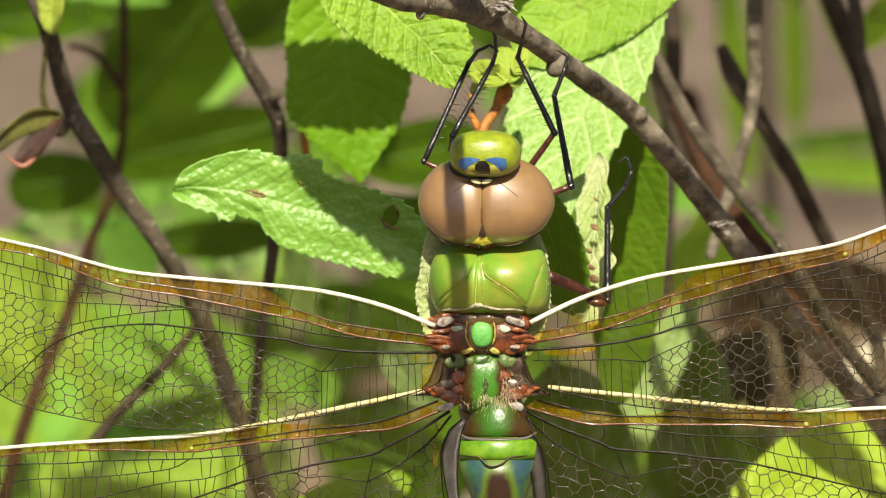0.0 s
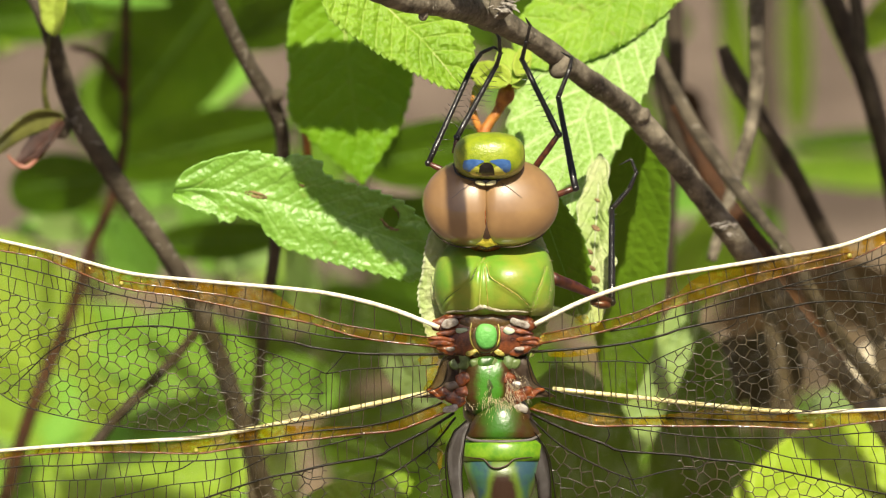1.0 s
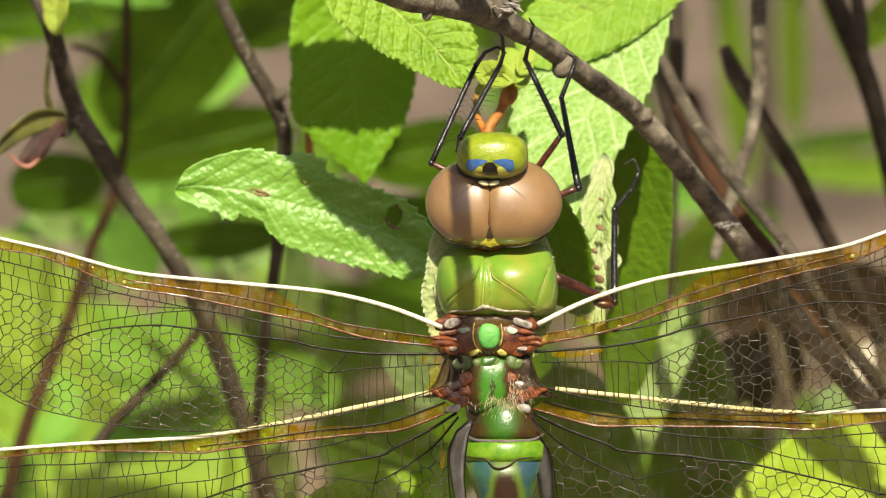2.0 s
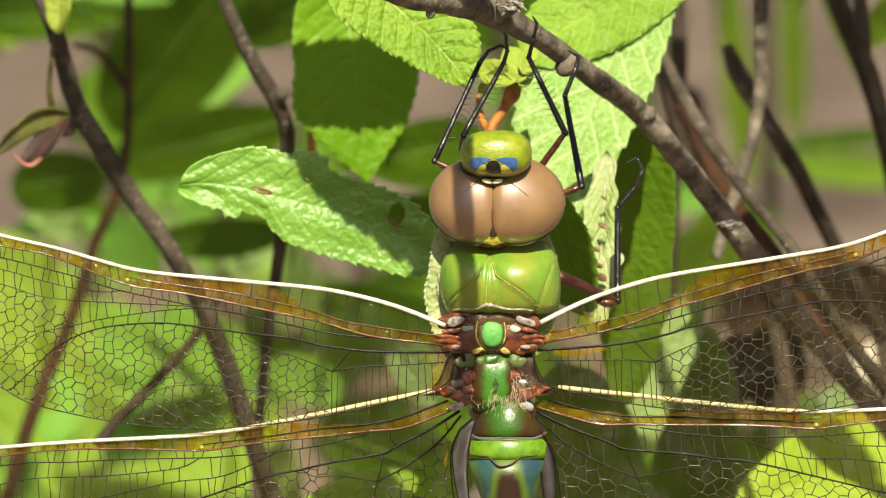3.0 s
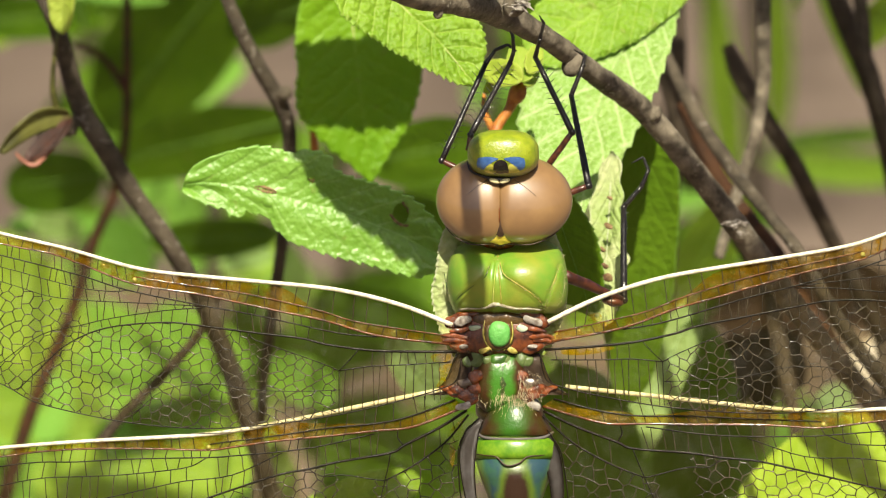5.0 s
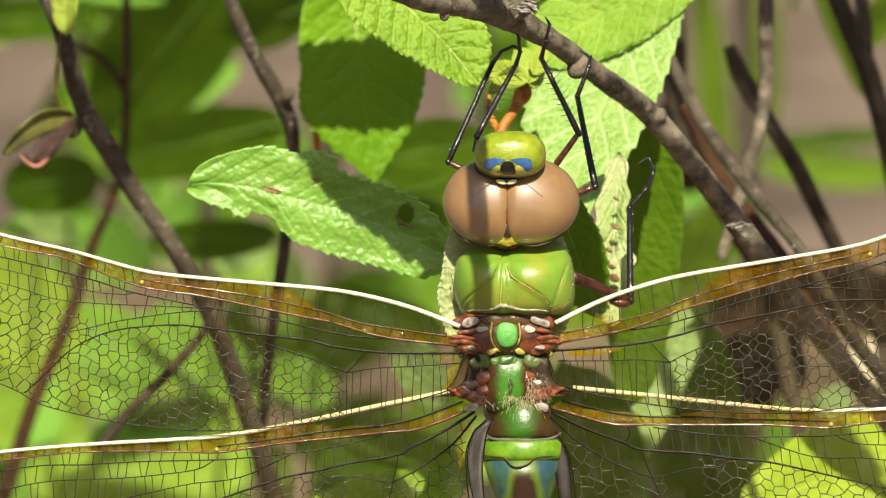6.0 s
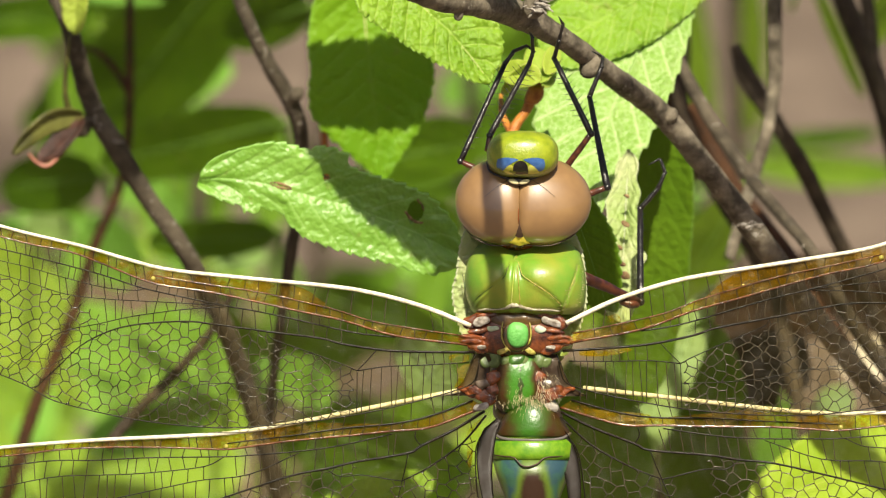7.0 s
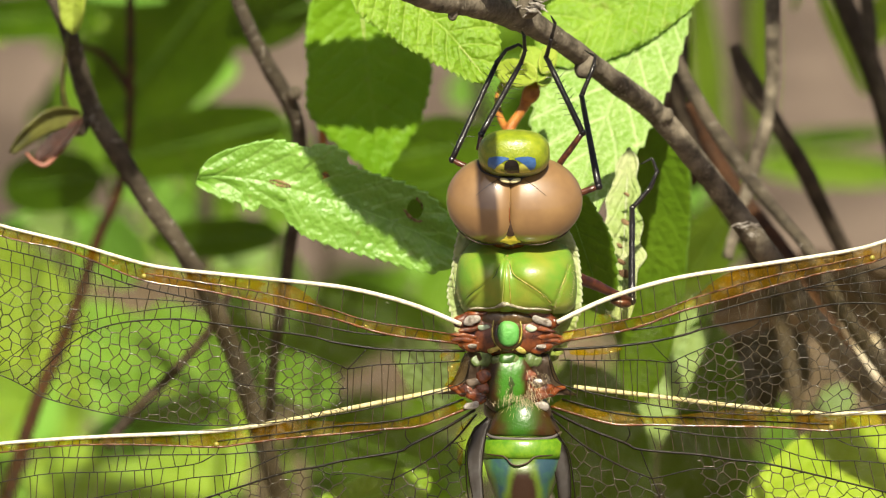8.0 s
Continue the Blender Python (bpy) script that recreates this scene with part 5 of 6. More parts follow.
part("wavy_line", bar([(uv, girth(rows2, uv[1])[1] - girth(rows2, uv[1])[3] * math.sqrt(max(0.02, 1 - ((uv[0] - AX) / 2.86) ** 2)) - 0.03) for uv in ((1.8, -14.0), (2.5, -14.1), (3.2, -14.2), (3.7, -14.7), (4.2, -14.8), (4.8, -14.6), (5.3, -14.2), (6.2, -14.1), (7.2, -14.0))], [0.03, 0.04, 0.05, 0.055, 0.055, 0.055, 0.05, 0.04, 0.03], 6), ABDOMEN_DARK, seg, "dark wavy line")
prev = rows3[-1]
for k in range(6):
    v = prev[1] - 5.6
    r = 1.6 + 0.1 * math.sin(k) - 0.03 * k
    part("abdomen_segment", ring_body([(AX, prev[1] - 0.05, prev[2], prev[3] * 0.97, prev[4] * 0.97), (AX, prev[1] - 0.4, prev[2], r, r), (AX, v + 0.4, prev[2] + 0.5, r, r), (AX, v, prev[2] + 0.5, r * 0.95, r * 0.95)]), BLUE_GREEN, fly)
    prev = (AX, v, prev[2] + 0.5, r, r)


def leg(joints, radii, mats, names):
    for i, (nm, mat) in enumerate(zip(names, mats)):
        part(nm, bar(joints[i:i + 2], [r * (0.9 if nm == "femur" else 1.12) for r in radii[i:i + 2]], 10, 5, 0.2, None, 2600), mat, fly)




def bristles(a, b, count, long, seed):
    """Fine spines along a limb, both ways, slanting to its end."""
    rng = random.Random(seed)
    bm = bmesh.new()
    p, q = at(*a), at(*b)
    way = (q - p).normalized()
    out = way.cross(Vector((0, -1, 0))).normalized()
    for k in range(count):
        o = p + (q - p) * (0.1 + 0.85 * k / count)
        w = (out * (1 if k % 2 else -1) * rng.uniform(0.8, 1.1) + way * 0.45 + Vector((0, rng.uniform(-0.4, 0.2), 0))) * long * MM * rng.uniform(0.7, 1.2)
        tube(bm, [o, o + w * 0.6, o + w], [0.03, 0.022, 0.008], 4, False)
    tagged(part("bristles", bm, BLACK, fly), kind="stuff")


def limb(joints, radii, hind=LEG_RED):
    """A leg from (x, y, d) joints: short red-brown femur end, tibia, jointed tarsus and claw."""
    names = ["femur", "tibia", *["tarsus"] * (len(joints) - 4), "claw"]
    leg([((su(x), sv(y)), d) for x, y, d in joints], radii, [hind, *[BLACK] * (len(names) - 1)], names)
    for (x, y, d), r in zip(joints[1:-2], radii[1:-2]):
        part("joint", lump((su(x), sv(y)), d, r * 1.25, r * 1.2, r * 1.25, 0.03, 3000, 12), BLACK, fly)


def spines(a, b, count, long, seed):
    bristles(((su(a[0]), sv(a[1])), a[2]), ((su(b[0]), sv(b[1])), b[2]), count, long, seed)


spines((771, 285, 1), (850, 112, 4), 30, 0.62, 1)
spines((822, 240, 0), (892, 113, 3), 26, 0.8, 2)
spines((1002, 235, 1), (937, 102, 4), 24, 0.6, 3)
spines((1031, 330, 1), (1001, 170, 6), 26, 0.35, 4)
spines((1096, 530, 8), (1094, 367, 12), 30, 0.3, 5)
limb([(806, 302, 1), (771, 285, 1), (850, 112, 4), (866, 90, 4), (888, 80, 3.5), (904, 91, 3)], [0.28, 0.19, 0.15, 0.12, 0.1, 0.03])
limb([(818, 268, 0), (822, 240, 0), (892, 113, 3), (899, 91, 2.5), (897, 64, 2), (892, 56, 2)], [0.24, 0.19, 0.15, 0.12, 0.11, 0.03])
limb([(950, 306, 2), (1002, 235, 1), (937, 102, 4), (946, 68, 3), (952, 42, 2.5), (944, 28, 2)], [0.28, 0.2, 0.15, 0.12, 0.11, 0.03])
limb([(955, 358, 1.5), (1031, 330, 1), (1001, 170, 6), (1022, 117, 6), (1025, 100, 6.5), (1006, 89, 7.5)], [0.36, 0.22, 0.16, 0.14, 0.1, 0.03])
limb([(984, 487, 4), (1094, 532, 8), (1094, 368, 12), (1126, 331, 12), (1138, 303, 12), (1129, 279, 12), (1108, 290, 12)], [0.5, 0.24, 0.17, 0.14, 0.12, 0.08, 0.03])
part("trochanter", lump((su(1074), sv(535)), 7.6, 0.75, 0.5, 0.34, 0.06, 2000, 20, 10), LEG_RED, fly, "red-brown leg joint")


# ---------------------------------------------------------------- wings
def affine(src, dst):
    a = np.array([[*p, 1] for p in src]).T
    return np.array(dst, float).T @ np.linalg.inv(a)


def y_at(line, x):
    xs, ys = zip(*sorted((q[0], q[1]) for q in line))
    return float(np.interp(x, xs, ys))


class Wing:
    def __init__(self, costa, trail, lift, m=None):
        self.m = m
        self.lift = lift
        self.costa, self.trail = glide(costa, 6), glide(trail, 6)
        self.root = np.array(costa[0])

    def place(self, uv, up=0.0):
        """Local place: the wing bows gently away from the lens towards its tip and is pleated near its front edge."""
        uv = np.array(uv, float)
        far = abs(uv[0] - self.root[0])
        d = self.lift + 0.0009 * far * far - 0.02 * far - up
        if self.m is not None:
            uv = self.m @ np.array([*uv, 1])
        return Vector((uv[0], d, uv[1])) * MM

    def line(self, bm, pts, r0, r1, sides=6, up=0.0, per=4):
        g = glide(pts, per)
        n = len(g) - 1
        return tube(bm, [self.place(q, up) for q in g], [r0 + (r1 - r0) * i / n for i in range(n + 1)], sides)

    def straight(self, bm, a, b, r, up=0.0):
        tube(bm, [self.place(a, up), self.place(b, up)], [r, r], 4, False)


def film(w, top, bottom, rows=8, cols=60):
    bm = bmesh.new()
    def even(line):
        line = np.array(line)
        s = np.r_[0, np.cumsum(np.linalg.norm(np.diff(line, axis=0), axis=1))]
        return [np.array([np.interp(k * s[-1] / cols, s, line[:, 0]), np.interp(k * s[-1] / cols, s, line[:, 1])]) for k in range(cols + 1)]
    a, b = even(top), even(bottom)
    grid = [[bm.verts.new(w.place(p + (q - p) * j / rows)) for j in range(rows + 1)] for p, q in zip(a, b)]
    for ra, rb in zip(grid, grid[1:]):
        for j in range(rows):
            bm.faces.new((ra[j], ra[j + 1], rb[j + 1], rb[j]))
    return bm


def rungs(w, bm, a, b, x0, x1, step, r, rng, slant=0.0):
    """Cross veins between two long veins."""
    x = x0
    while x > x1:
        xa, xb = x, x + slant * step + rng.uniform(-0.3, 0.3) * step
        pa, pb = (xa, y_at(a, xa)), (xb, y_at(b, xb))
        if 0.12 < pa[1] - pb[1] < 5:
            w.straight(bm, pa, pb, r)
        x -= step * rng.uniform(0.65, 1.5)


def honeycomb(w, bm, top, bottom, x0, x1, size, r, rng):
    """Net of uneven six-sided cells between two lines, from x0 down to x1."""
    pts, edges = {}, set()
    h = size * math.sqrt(3)

    def corner(x, y):
        key = (round(x / size * 4), round(y / size * 4))
        if key not in pts:
            pts[key] = (x + rng.uniform(-0.36, 0.36) * size, y + rng.uniform(-0.36, 0.36) * size)
        return key

    lo = min(q[1] for q in bottom)
    hi = max(q[1] for q in top)
    for i in range(int((x0 - x1) / (1.5 * size)) + 1):
        for j in range(int((hi - lo) / h) + 2):
            cx, cy = x0 - i * 1.5 * size, lo + (j + 0.5 * (i % 2)) * h
            ring = [corner(cx + size * math.cos(k * math.pi / 3), cy + size * math.sin(k * math.pi / 3)) for k in range(6)]
            for k in range(6):
                edges.add(tuple(sorted((ring[k], ring[(k + 1) % 6]))))

    def inside(p):
        return x1 < p[0] < x0 and y_at(bottom, p[0]) < p[1] < y_at(top, p[0])

    for a, b in sorted(edges):
        p, q = np.array(pts[a]), np.array(pts[b])
        ip, iq = inside(p), inside(q)
        if not (ip or iq):
            continue
        if ip != iq:
            if not ip:
                p, q = q, p
            s, t = 0.0, 1.0
            for _ in range(12):
                m = (s + t) / 2
                s, t = (m, t) if inside(p + (q - p) * m) else (s, m)
            q = p + (q - p) * s
        w.straight(bm, p, q, r * rng.uniform(0.8, 1.2))


def build_wing(name, label, w, amber_top, amber_low, nodus, long_veins, fields, patches=()):
    ob = part(name, film(w, w.costa, w.trail), FILM, fly, label)
    part("amber_zone", film(w, amber_top, amber_low, 3), FILM_AMBER, ob, "amber tinted front strip")
    for v in ob.children[0].data.vertices:
        v.co.y += 0.06 * MM
    part("costa", w.line(bmesh.new(), w.costa[::3], 0.17, 0.1, 8, 0.12, 3), COSTA, ob, "ivory front edge vein")
    for pts, r0, r1, mat in long_veins:
        part("vein", w.line(bmesh.new(), pts, r0 * 0.82, r1 * 0.9, 6, 0.04), mat, ob)
    part("rear_margin", w.line(bmesh.new(), w.trail[::3], 0.05, 0.04, 5, 0.0, 3), VEIN, ob)
    for outline in patches:
        bm = bmesh.new()
        mid = np.mean(outline, 0)
        g = glide([*outline, outline[0]], 4)[:-1]
        bm.faces.new([bm.verts.new(w.place(q, 0.06)) for q in g])
        part("amber_patch", bm, FILM_YELLOW, ob, "deep amber patch of film")
    rng = random.Random(len(name) * 7 + len(label))
    bm = bmesh.new()
    for kind, a, b, x0, x1, step in fields:
        if kind == "rungs":
            rungs(w, bm, a, b, x0, x1, step, 0.034, rng)
        else:
            honeycomb(w, bm, a, b, x0, x1, step, 0.037, rng)
    tagged(part("cross_vein_net", bm, VEIN_NET, ob), kind="stuff")
    bm = bmesh.new()
    p = w.place(nodus, 0.1)
    bmesh.ops.create_uvsphere(bm, u_segments=10, v_segments=8, radius=0.17 * MM, matrix=Matrix.Translation(p))
    # gold colour stands for the small glint on the nodus
    part("nodus", bm, VEIN_GOLD, ob, "amber nodus with its glint coloured gold")
    return ob


FC = [(0.2, -5.2), (-2.5, -4.1), (-5.2, -3.3), (-8.2, -2.7), (-12.1, -2.3), (-17.5, -1.8), (-21.3, -1.3), (-25.9, 0.0), (-30.2, 1.0), (-36.0, 2.5), (-41.7, 3.7), (-45.6, 3.5), (-47.1, 2.2)]
FT = [(0.8, -7.5), (0.5, -8.9), (-0.5, -9.5), (-3.2, -10.3), (-7.1, -11.2), (-10.9, -11.8), (-14.0, -12.1), (-17.5, -12.2), (-22.5, -11.7), (-27.9, -10.5), (-30.2, -9.3), (-36.0, -6.9), (-41.7, -3.4), (-45.6, -0.3), (-47.1, 2.2)]
F_SC = [(-0.2, -5.9), (-3.7, -5.4), (-6.6, -4.9), (-9.2, -4.1), (-14.1, -3.0), (-17.5, -2.5), (-21.4, -1.9)]
F_R = [(0.0, -6.5), (-4.9, -5.9), (-8.4, -4.9), (-11.3, -4.3), (-14.1, -3.7), (-17.5, -3.0), (-21.4, -2.4), (-24.6, -1.2), (-27.1, -0.3), (-30.2, 0.3), (-36.0, 1.8), (-41.7, 3.0), (-45.6, 3.0)]
F_AMB = [*F_SC[:4], (-10.9, -2.8), (-12.9, -2.2), *FC[5:12]]
F_M = [(-4.9, -6.0), (-7.1, -5.8), (-9.2, -5.4), (-12.3, -4.7), (-14.8, -4.2), (-16.6, -3.9), (-21.9, -2.8), (-25.1, -1.8), (-30.2, -0.5), (-36.0, 0.8), (-41.7, 2.0), (-45.4, 2.3)]
F_3 = [(-21.9, -2.8), (-22.8, -2.9), (-24.8, -2.7), (-27.3, -2.1), (-30.2, -1.3), (-36.0, 0.0), (-41.7, 1.4)]
F_4 = [(-16.6, -3.9), (-20.6, -3.7), (-22.9, -3.6), (-24.6, -3.5), (-27.3, -3.2), (-30.2, -2.3), (-36.0, -0.8), (-41.7, 0.6)]
F_IR = [(-16.6, -4.0), (-19.4, -4.2), (-22.9, -4.7), (-25.1, -5.2), (-27.7, -5.8), (-30.2, -7.5), (-31.3, -8.4)]
F_MA = [(0.5, -7.0), (-2.5, -7.0), (-5.5, -6.9), (-8.4, -6.5), (-10.0, -6.1), (-13.3, -5.7), (-17.1, -5.2), (-19.2, -5.0), (-22.3, -5.2), (-24.4, -5.7), (-26.3, -6.7), (-27.9, -8.2), (-29.4, -9.6)]
F_A = [(0.1, -7.7), (-3.1, -7.9), (-5.5, -8.0), (-7.5, -8.3)]
F_TRI = [(-7.5, -8.3), (-6.9, -7.7), (-6.2, -6.9)]
F_CU = [(-7.5, -8.3), (-8.4, -7.9), (-10.9, -7.0), (-13.2, -6.2), (-13.6, -5.8)]
F_CU2 = [(-7.5, -8.3), (-7.5, -9.6), (-7.5, -11.2)]
F_LOW = [(-7.5, -9.6), (-10.2, -9.7), (-13.2, -9.6), (-16.3, -9.2), (-19.4, -9.6), (-21.7, -11.5)]
F_NET = [*F_MA[5:10], (-25.0, -4.6), *F_4[4:]]
fore_veins = [(F_SC, 0.06, 0.05, VEIN_AMBER), (F_R, 0.11, 0.05, VEIN_AMBER), (F_M, 0.07, 0.05, VEIN), (F_3, 0.045, 0.03, VEIN), (F_4, 0.045, 0.03, VEIN),
              (F_IR, 0.05, 0.03, VEIN), (F_MA, 0.12, 0.04, VEIN), (F_A, 0.05, 0.05, VEIN), (F_TRI, 0.04, 0.04, VEIN), (F_CU, 0.045, 0.04, VEIN), (F_CU2, 0.04, 0.035, VEIN), (F_LOW, 0.035, 0.03, VEIN)]
fore_fields = [
    ("rungs", FC, F_SC, -1.7, -21.1, 1.1), ("rungs", F_SC, F_R, -1.7, -20.9, 0.84), ("rungs", FC, F_R, -22.1, -44.8, 0.81),
    ("rungs", F_R, F_M, -5.5, -21.3, 0.62), ("rungs", F_R, F_M, -22.5, -44.8, 0.59), ("rungs", F_M, F_3, -22.5, -41.3, 0.62),
    ("rungs", F_3, F_4, -22.5, -41.3, 0.65), ("rungs", F_M, F_4, -17.1, -21.7, 0.68), ("rungs", F_4, F_IR, -17.5, -24.9, 0.74),
    ("rungs", F_M, F_MA, -8.6, -16.3, 0.74), ("rungs", F_IR, F_MA, -16.9, -25.6, 0.74),
    ("rungs", F_MA, F_A, -0.2, -5.5, 0.62), ("rungs", F_A, FT[3:], -0.7, -7.1, 0.59), ("net", F_CU, F_LOW, -7.7, -13.1, 0.42),
    ("net", F_LOW, FT[3:], -7.7, -13.1, 0.42),
    ("net", F_NET, FT[3:], -13.2, -46.4, 0.45)]
fore_patches = ([(0.1, -7.2), (-0.9, -7.15), (-1.3, -7.4), (-0.8, -7.75), (0.0, -7.6)], [(0.2, -7.8), (-0.2, -7.85), (-0.7, -8.1), (-0.6, -8.8), (-0.9, -9.4), (-0.45, -9.3), (-0.1, -8.6)])
fore_right = ([(-2.6, -4.9), (-3.3, -4.8), (-3.5, -5.3), (-2.9, -5.5), (-2.5, -5.2)], [(-0.6, -7.0), (-2.0, -6.95), (-3.6, -7.0), (-4.2, -7.25), (-2.6, -7.5), (-0.8, -7.4)])
fore_m = affine([(0.2, -5.2), (-21.3, -1.3), (-7.5, -8.3)], [(6.7, -5.0), (28.0, 0.4), (14.5, -7.7)])
build_wing("fore_wing", "clear fore wing with dark netted veins", Wing(FC, FT, -1.6), F_AMB, F_R, (-21.4, -2.1), fore_veins, fore_fields, fore_patches)
build_wing("fore_wing", "clear fore wing with dark netted veins", Wing(FC, FT, -1.6, fore_m), F_AMB, F_R, (-21.4, -2.1), fore_veins, fore_fields, fore_right)

HC = [(-0.5, -9.6), (-5.5, -10.6), (-10.9, -11.7), (-16.3, -12.6), (-23.3, -13.0), (-30.2, -13.5), (-36.0, -14.3), (-41.7, -15.7), (-44.8, -17.7), (-45.6, -19.6)]
HT = [(1.1, -12.5), (0.6, -13.8), (0.8, -17.0), (1.6, -20.8), (-0.9, -24.6), (-7.1, -27.3), (-14.8, -28.1), (-22.5, -27.3), (-30.2, -25.4), (-37.9, -23.1), (-43.7, -20.8), (-45.6, -19.6)]
H_SC = [(0.4, -10.3), (-2.6, -11.4), (-5.0, -11.9), (-8.2, -12.2), (-11.6, -12.7), (-14.8, -13.1), (-16.3, -13.3)]
H_R = [(1.2, -10.7), (-1.0, -11.6), (-2.8, -12.2), (-5.1, -12.4), (-7.8, -12.7), (-12.0, -13.1), (-14.8, -13.5), (-16.5, -13.7), (-20.4, -13.6), (-24.6, -13.6), (-27.9, -13.8), (-30.2, -14.1), (-36.0, -14.8), (-41.7, -16.3)]
H_AMB = [*H_SC[:3], (-8.2, -11.9), (-10.9, -11.8), *HC[3:8]]
H_M1 = [(-5.1, -12.6), (-8.6, -13.4), (-11.4, -13.8), (-14.8, -14.1), (-16.4, -14.2), (-21.8, -14.3), (-25.4, -14.5), (-29.0, -14.6), (-36.0, -15.7), (-41.7, -17.1)]
H_M2 = [(-16.5, -14.2), (-17.6, -14.8), (-19.4, -15.1), (-22.6, -15.4), (-25.0, -15.5), (-28.5, -15.7), (-34.0, -16.9), (-39.8, -18.1)]
H_M3 = [(-11.4, -13.9), (-14.8, -15.4), (-18.0, -15.8), (-20.4, -16.3), (-23.1, -16.9), (-27.9, -17.9), (-34.0, -18.8)]
H_CU = [(1.2, -11.0), (-0.7, -12.2), (-3.1, -13.4), (-4.0, -13.9), (-7.5, -14.5), (-9.6, -15.0), (-11.7, -15.4), (-14.8, -16.4), (-18.6, -17.7), (-24.4, -19.6), (-30.2, -21.5)]
H_ARC = [(-3.5, -12.4), (-3.5, -12.9), (-3.1, -13.4)]
H_TRI = [(-4.0, -13.9), (-4.2, -15.0), (-4.4, -15.8), (-4.8, -17.7), (-5.0, -20.0)]
H_LIGHT = [(-4.4, -15.8), (-5.2, -15.7), (-7.2, -15.4), (-8.6, -15.5), (-9.6, -15.0)]
H_A = [(1.3, -11.3), (-0.3, -13.2), (-2.5, -14.8), (-4.4, -15.8)]
hind_veins = [(H_SC, 0.09, 0.05, VEIN), (H_R, 0.12, 0.06, VEIN_AMBER), (H_M1, 0.06, 0.05, VEIN), (H_M2, 0.05, 0.04, VEIN), (H_M3, 0.05, 0.04, VEIN), (H_CU, 0.13, 0.06, VEIN),
              (H_ARC, 0.05, 0.05, VEIN), (H_TRI, 0.05, 0.04, VEIN), (H_LIGHT, 0.05, 0.04, VEIN), (H_A, 0.1, 0.05, VEIN)]
hind_fields = [
    ("rungs", HC, H_SC, -1.7, -15.9, 0.93), ("rungs", H_SC, H_R, -1.7, -15.9, 0.81), ("rungs", HC, H_R, -17.5, -41.3, 0.68),
    ("rungs", H_R, H_M1, -6.3, -41.3, 0.74), ("rungs", H_M1, H_M2, -17.5, -39.4, 0.74), ("rungs", H_M1, H_M3, -12.1, -16.3, 0.74),
    ("rungs", H_M2, H_M3, -17.9, -33.6, 0.74), ("rungs", H_M1, H_CU, -4.8, -10.9, 0.68), ("rungs", H_M3, H_CU, -11.7, -30.2, 0.68),
    ("rungs", H_CU, H_A, 0.2, -3.6, 0.74), ("net", [*H_CU[4:], (-45.6, -22.3)], HT[3:], -7.5, -44.8, 0.46), ("net", H_A, HT[2:6], 0.6, -5.2, 0.50)]
hind_patches = ([(1.2, -11.4), (0.7, -11.7), (0.2, -12.2), (-0.1, -12.8), (0.2, -12.7), (0.8, -12.1)], [(0.4, -12.9), (0.1, -13.0), (0.0, -13.8), (0.1, -14.8), (0.3, -14.7), (0.4, -13.8)])
hind_right = ([(-0.2, -10.9), (-2.0, -11.2), (-4.2, -11.6), (-4.4, -12.0), (-2.4, -11.9), (-0.4, -11.4)],)
hind_m = affine([(-0.5, -9.6), (-16.5, -13.7), (-4.4, -15.8)], [(7.9, -9.4), (25.6, -12.2), (13.3, -15.6)])
for m in (None, hind_m):
    w = Wing(HC, HT, -0.9, m)
    ob = build_wing("hind_wing", "clear hind wing with dark netted veins", w, H_AMB, H_R, (-16.4, -13.5), hind_veins, hind_fields, hind_patches if m is None else hind_right)
    bm = bmesh.new()
    rows = [((2.05, -11.5), (2.3, -11.7)), ((1.55, -11.95), (2.15, -12.1)), ((1.1, -12.4), (2.0, -12.5)), ((0.7, -13.8), (1.8, -13.8)), ((0.8, -15.4), (1.7, -15.2)), ((1.1, -17.0), (1.8, -16.7)), ((1.6, -19.2), (2.0, -18.8))]
    grid = [[bm.verts.new(w.place(np.array(a) + (np.array(b) - np.array(a)) * j / 3, 0.15 * math.sin(j))) for j in range(4)] for a, b in rows]
    for ra, rb in zip(grid, grid[1:]):
        for j in range(3):
            bm.faces.new((ra[j], ra[j + 1], rb[j + 1], rb[j]))
    bmesh.ops.solidify(bm, geom=bm.faces[:], thickness=0.06 * MM)
    part("membranule", bm, MEMBRANULE, ob, "opaque grey membranule")
    for side in (0, 1):
        part("membranule_edge", w.line(bmesh.new(), [r[side] for r in rows], 0.05, 0.04, 6, 0.12), VEIN, ob, "dark edge of the membranule")


# ---------------------------------------------------------------- what moves
def sway(ob, rows):
    """Rows of seconds, mm right, mm up, degrees clockwise as seen from the lens."""
    home = HOME[ob.name]
    walk(ob, [(t, FOCUS @ Matrix.Translation(home + Vector((x, 0, z)) * MM) @ Matrix.Rotation(radians(a), 4, "Y")) for t, x, z, a in rows])


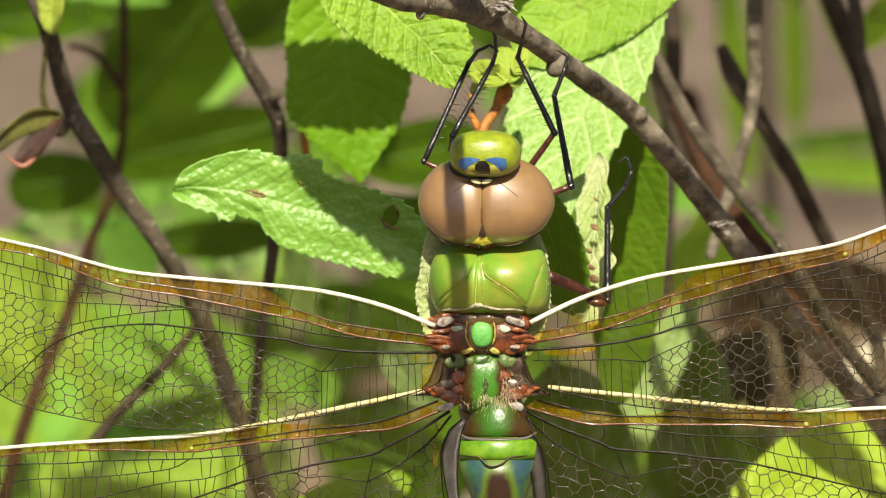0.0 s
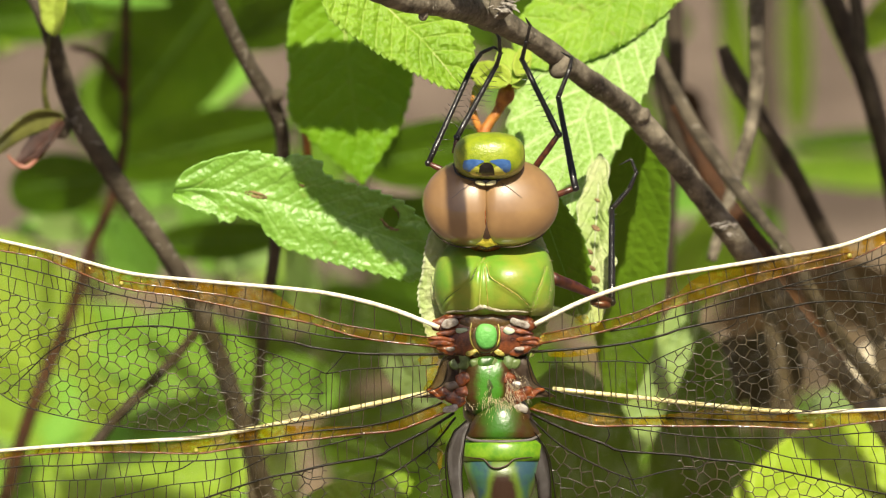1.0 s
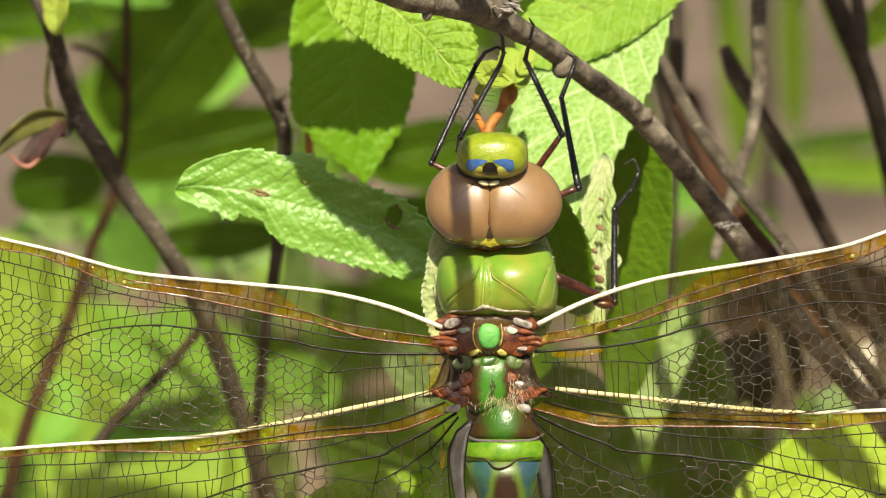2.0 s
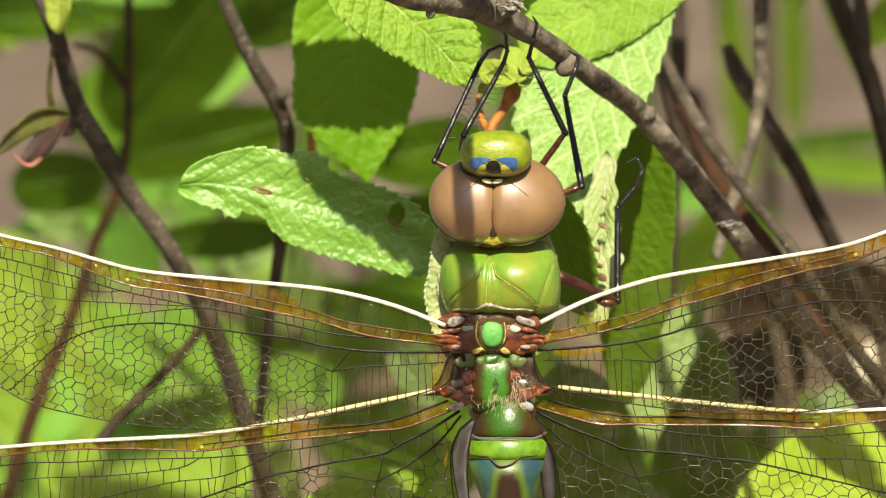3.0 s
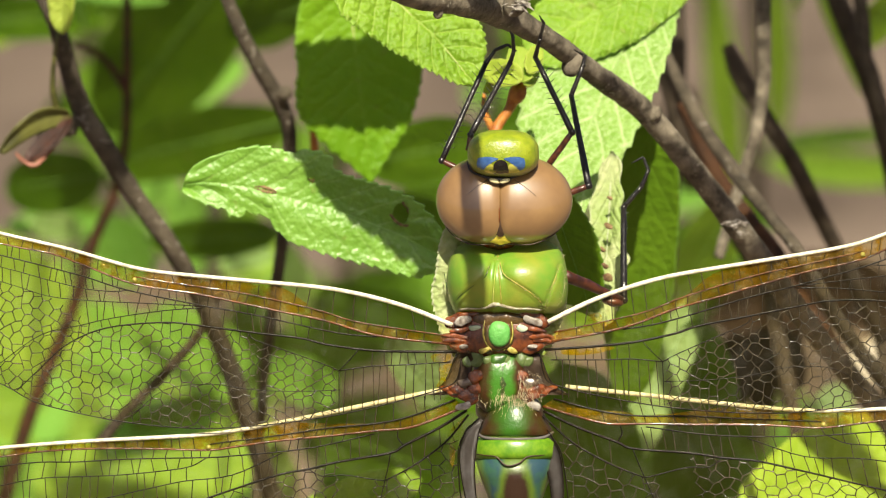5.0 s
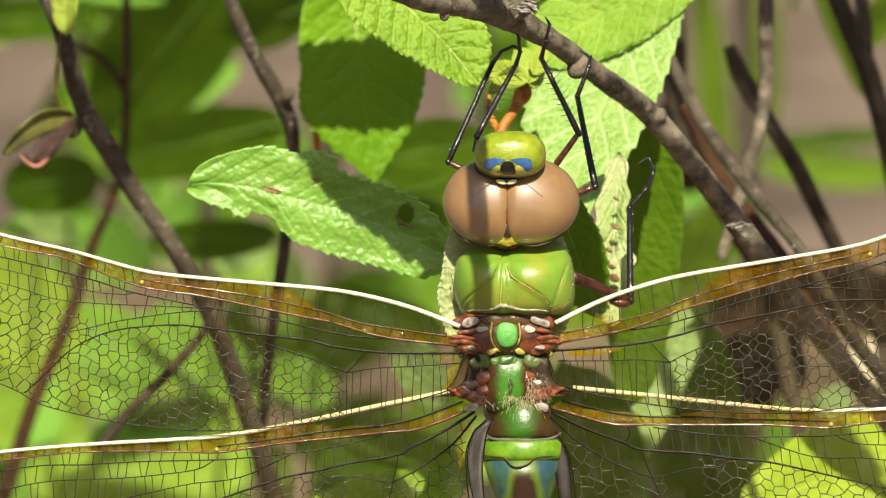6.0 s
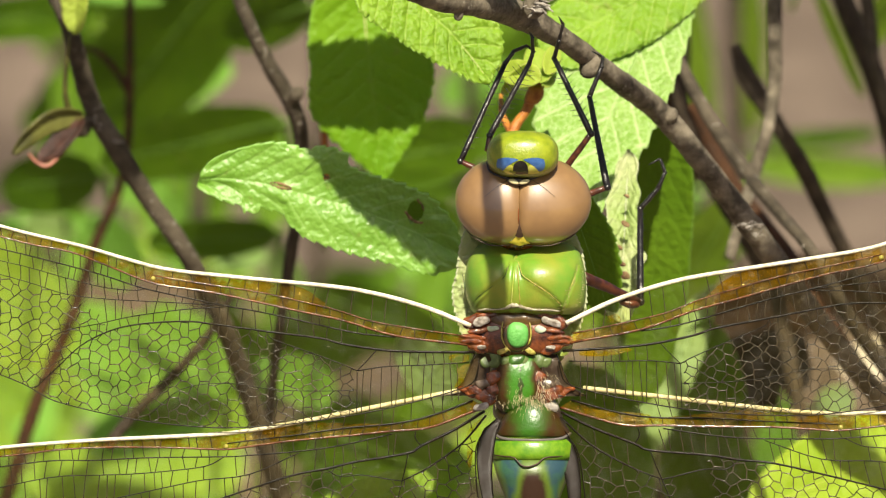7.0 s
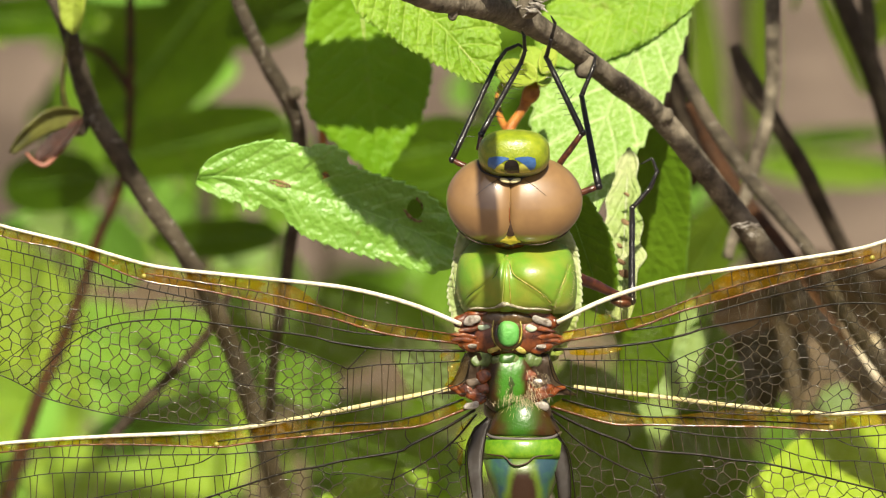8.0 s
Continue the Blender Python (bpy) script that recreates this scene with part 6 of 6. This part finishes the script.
def motions():
    sway(fly, [
        (0.0, -0.05, 0.00, -0.19),
        (0.5, 0.09, 0.00, -0.27),
        (1.0, 0.12, -0.03, -0.25),
        (1.5, 0.05, -0.07, -0.18),
        (3.0, 0.06, -0.01, -0.03),
        (3.5, 0.00, 0.00, 0.00),
        (4.0, 0.03, 0.01, 0.01),
        (4.5, 0.03, 0.01, 0.03),
        (6.0, 0.11, -0.01, -0.27),
        (6.5, -0.01, 0.02, -0.01),
        (7.0, -0.14, 0.01, 0.29),
        (7.5, -0.11, -0.04, 0.08),
        (8.0, -0.44, 0.04, 0.50)])
    sway(leaf_a, [
        (0.0, 0.15, -0.22, -0.23),
        (0.5, 0.07, -0.20, -0.21),
        (1.0, 0.05, -0.24, -0.44),
        (1.5, 0.03, -0.18, -0.22),
        (3.0, 0.02, 0.00, 0.00),
        (3.5, 0.00, 0.00, 0.00),
        (4.0, 0.01, 0.04, 0.25),
        (4.5, -0.07, 0.01, -0.01),
        (6.0, -0.10, 0.11, 0.18),
        (6.5, -0.20, 0.20, 0.22),
        (7.0, -0.24, 0.39, 0.43),
        (7.5, -0.21, 0.33, 0.16),
        (8.0, -0.03, 0.50, 0.66)])
    sway(leaf_top, [
        (0.0, 0.00, -0.16, -0.27),
        (0.5, -0.06, -0.14, -0.75),
        (1.0, -0.01, -0.13, -0.25),
        (1.5, -0.05, -0.12, -0.42),
        (3.0, -0.06, -0.04, -0.79),
        (3.5, 0.00, 0.00, 0.00),
        (4.0, 0.00, 0.03, -0.03),
        (4.5, -0.05, 0.02, -0.43),
        (6.0, -0.04, 0.06, -0.05),
        (6.5, -0.10, 0.14, -0.15),
        (7.0, -0.01, 0.31, 0.56),
        (7.5, -0.04, 0.23, -0.01),
        (8.0, 0.03, 0.21, 0.00)])
    sway(branch, [
        (0.0, -0.08, -0.06, -0.22),
        (0.5, -0.05, -0.05, -0.15),
        (1.0, -0.03, -0.05, -0.20),
        (1.5, -0.05, -0.09, -0.20),
        (3.0, 0.00, 0.00, -0.01),
        (3.5, 0.00, 0.00, 0.00),
        (4.0, -0.01, 0.03, 0.06),
        (4.5, 0.00, 0.01, -0.02),
        (6.0, -0.04, -0.11, -0.13),
        (6.5, -0.06, -0.07, -0.09),
        (7.0, -0.10, -0.11, -0.12),
        (7.5, -0.09, -0.16, -0.12),
        (8.0, -0.15, -0.17, -0.09)])
    sway(chewed, [
        (0.0, -0.02, -0.09, 0.00),
        (0.5, -0.03, -0.10, 0.00),
        (1.0, -0.09, -0.06, 0.00),
        (1.5, -0.01, -0.07, 0.00),
        (3.0, -0.04, 0.00, 0.00),
        (3.5, 0.00, 0.00, 0.00),
        (4.0, 0.00, -0.03, 0.00),
        (4.5, -0.07, -0.05, 0.00),
        (6.0, 0.04, 0.00, 0.00),
        (6.5, -0.05, 0.06, 0.00),
        (7.0, -0.11, 0.15, 0.00),
        (7.5, -0.02, 0.17, 0.00),
        (8.0, 0.16, 0.21, 0.00)])


motions()
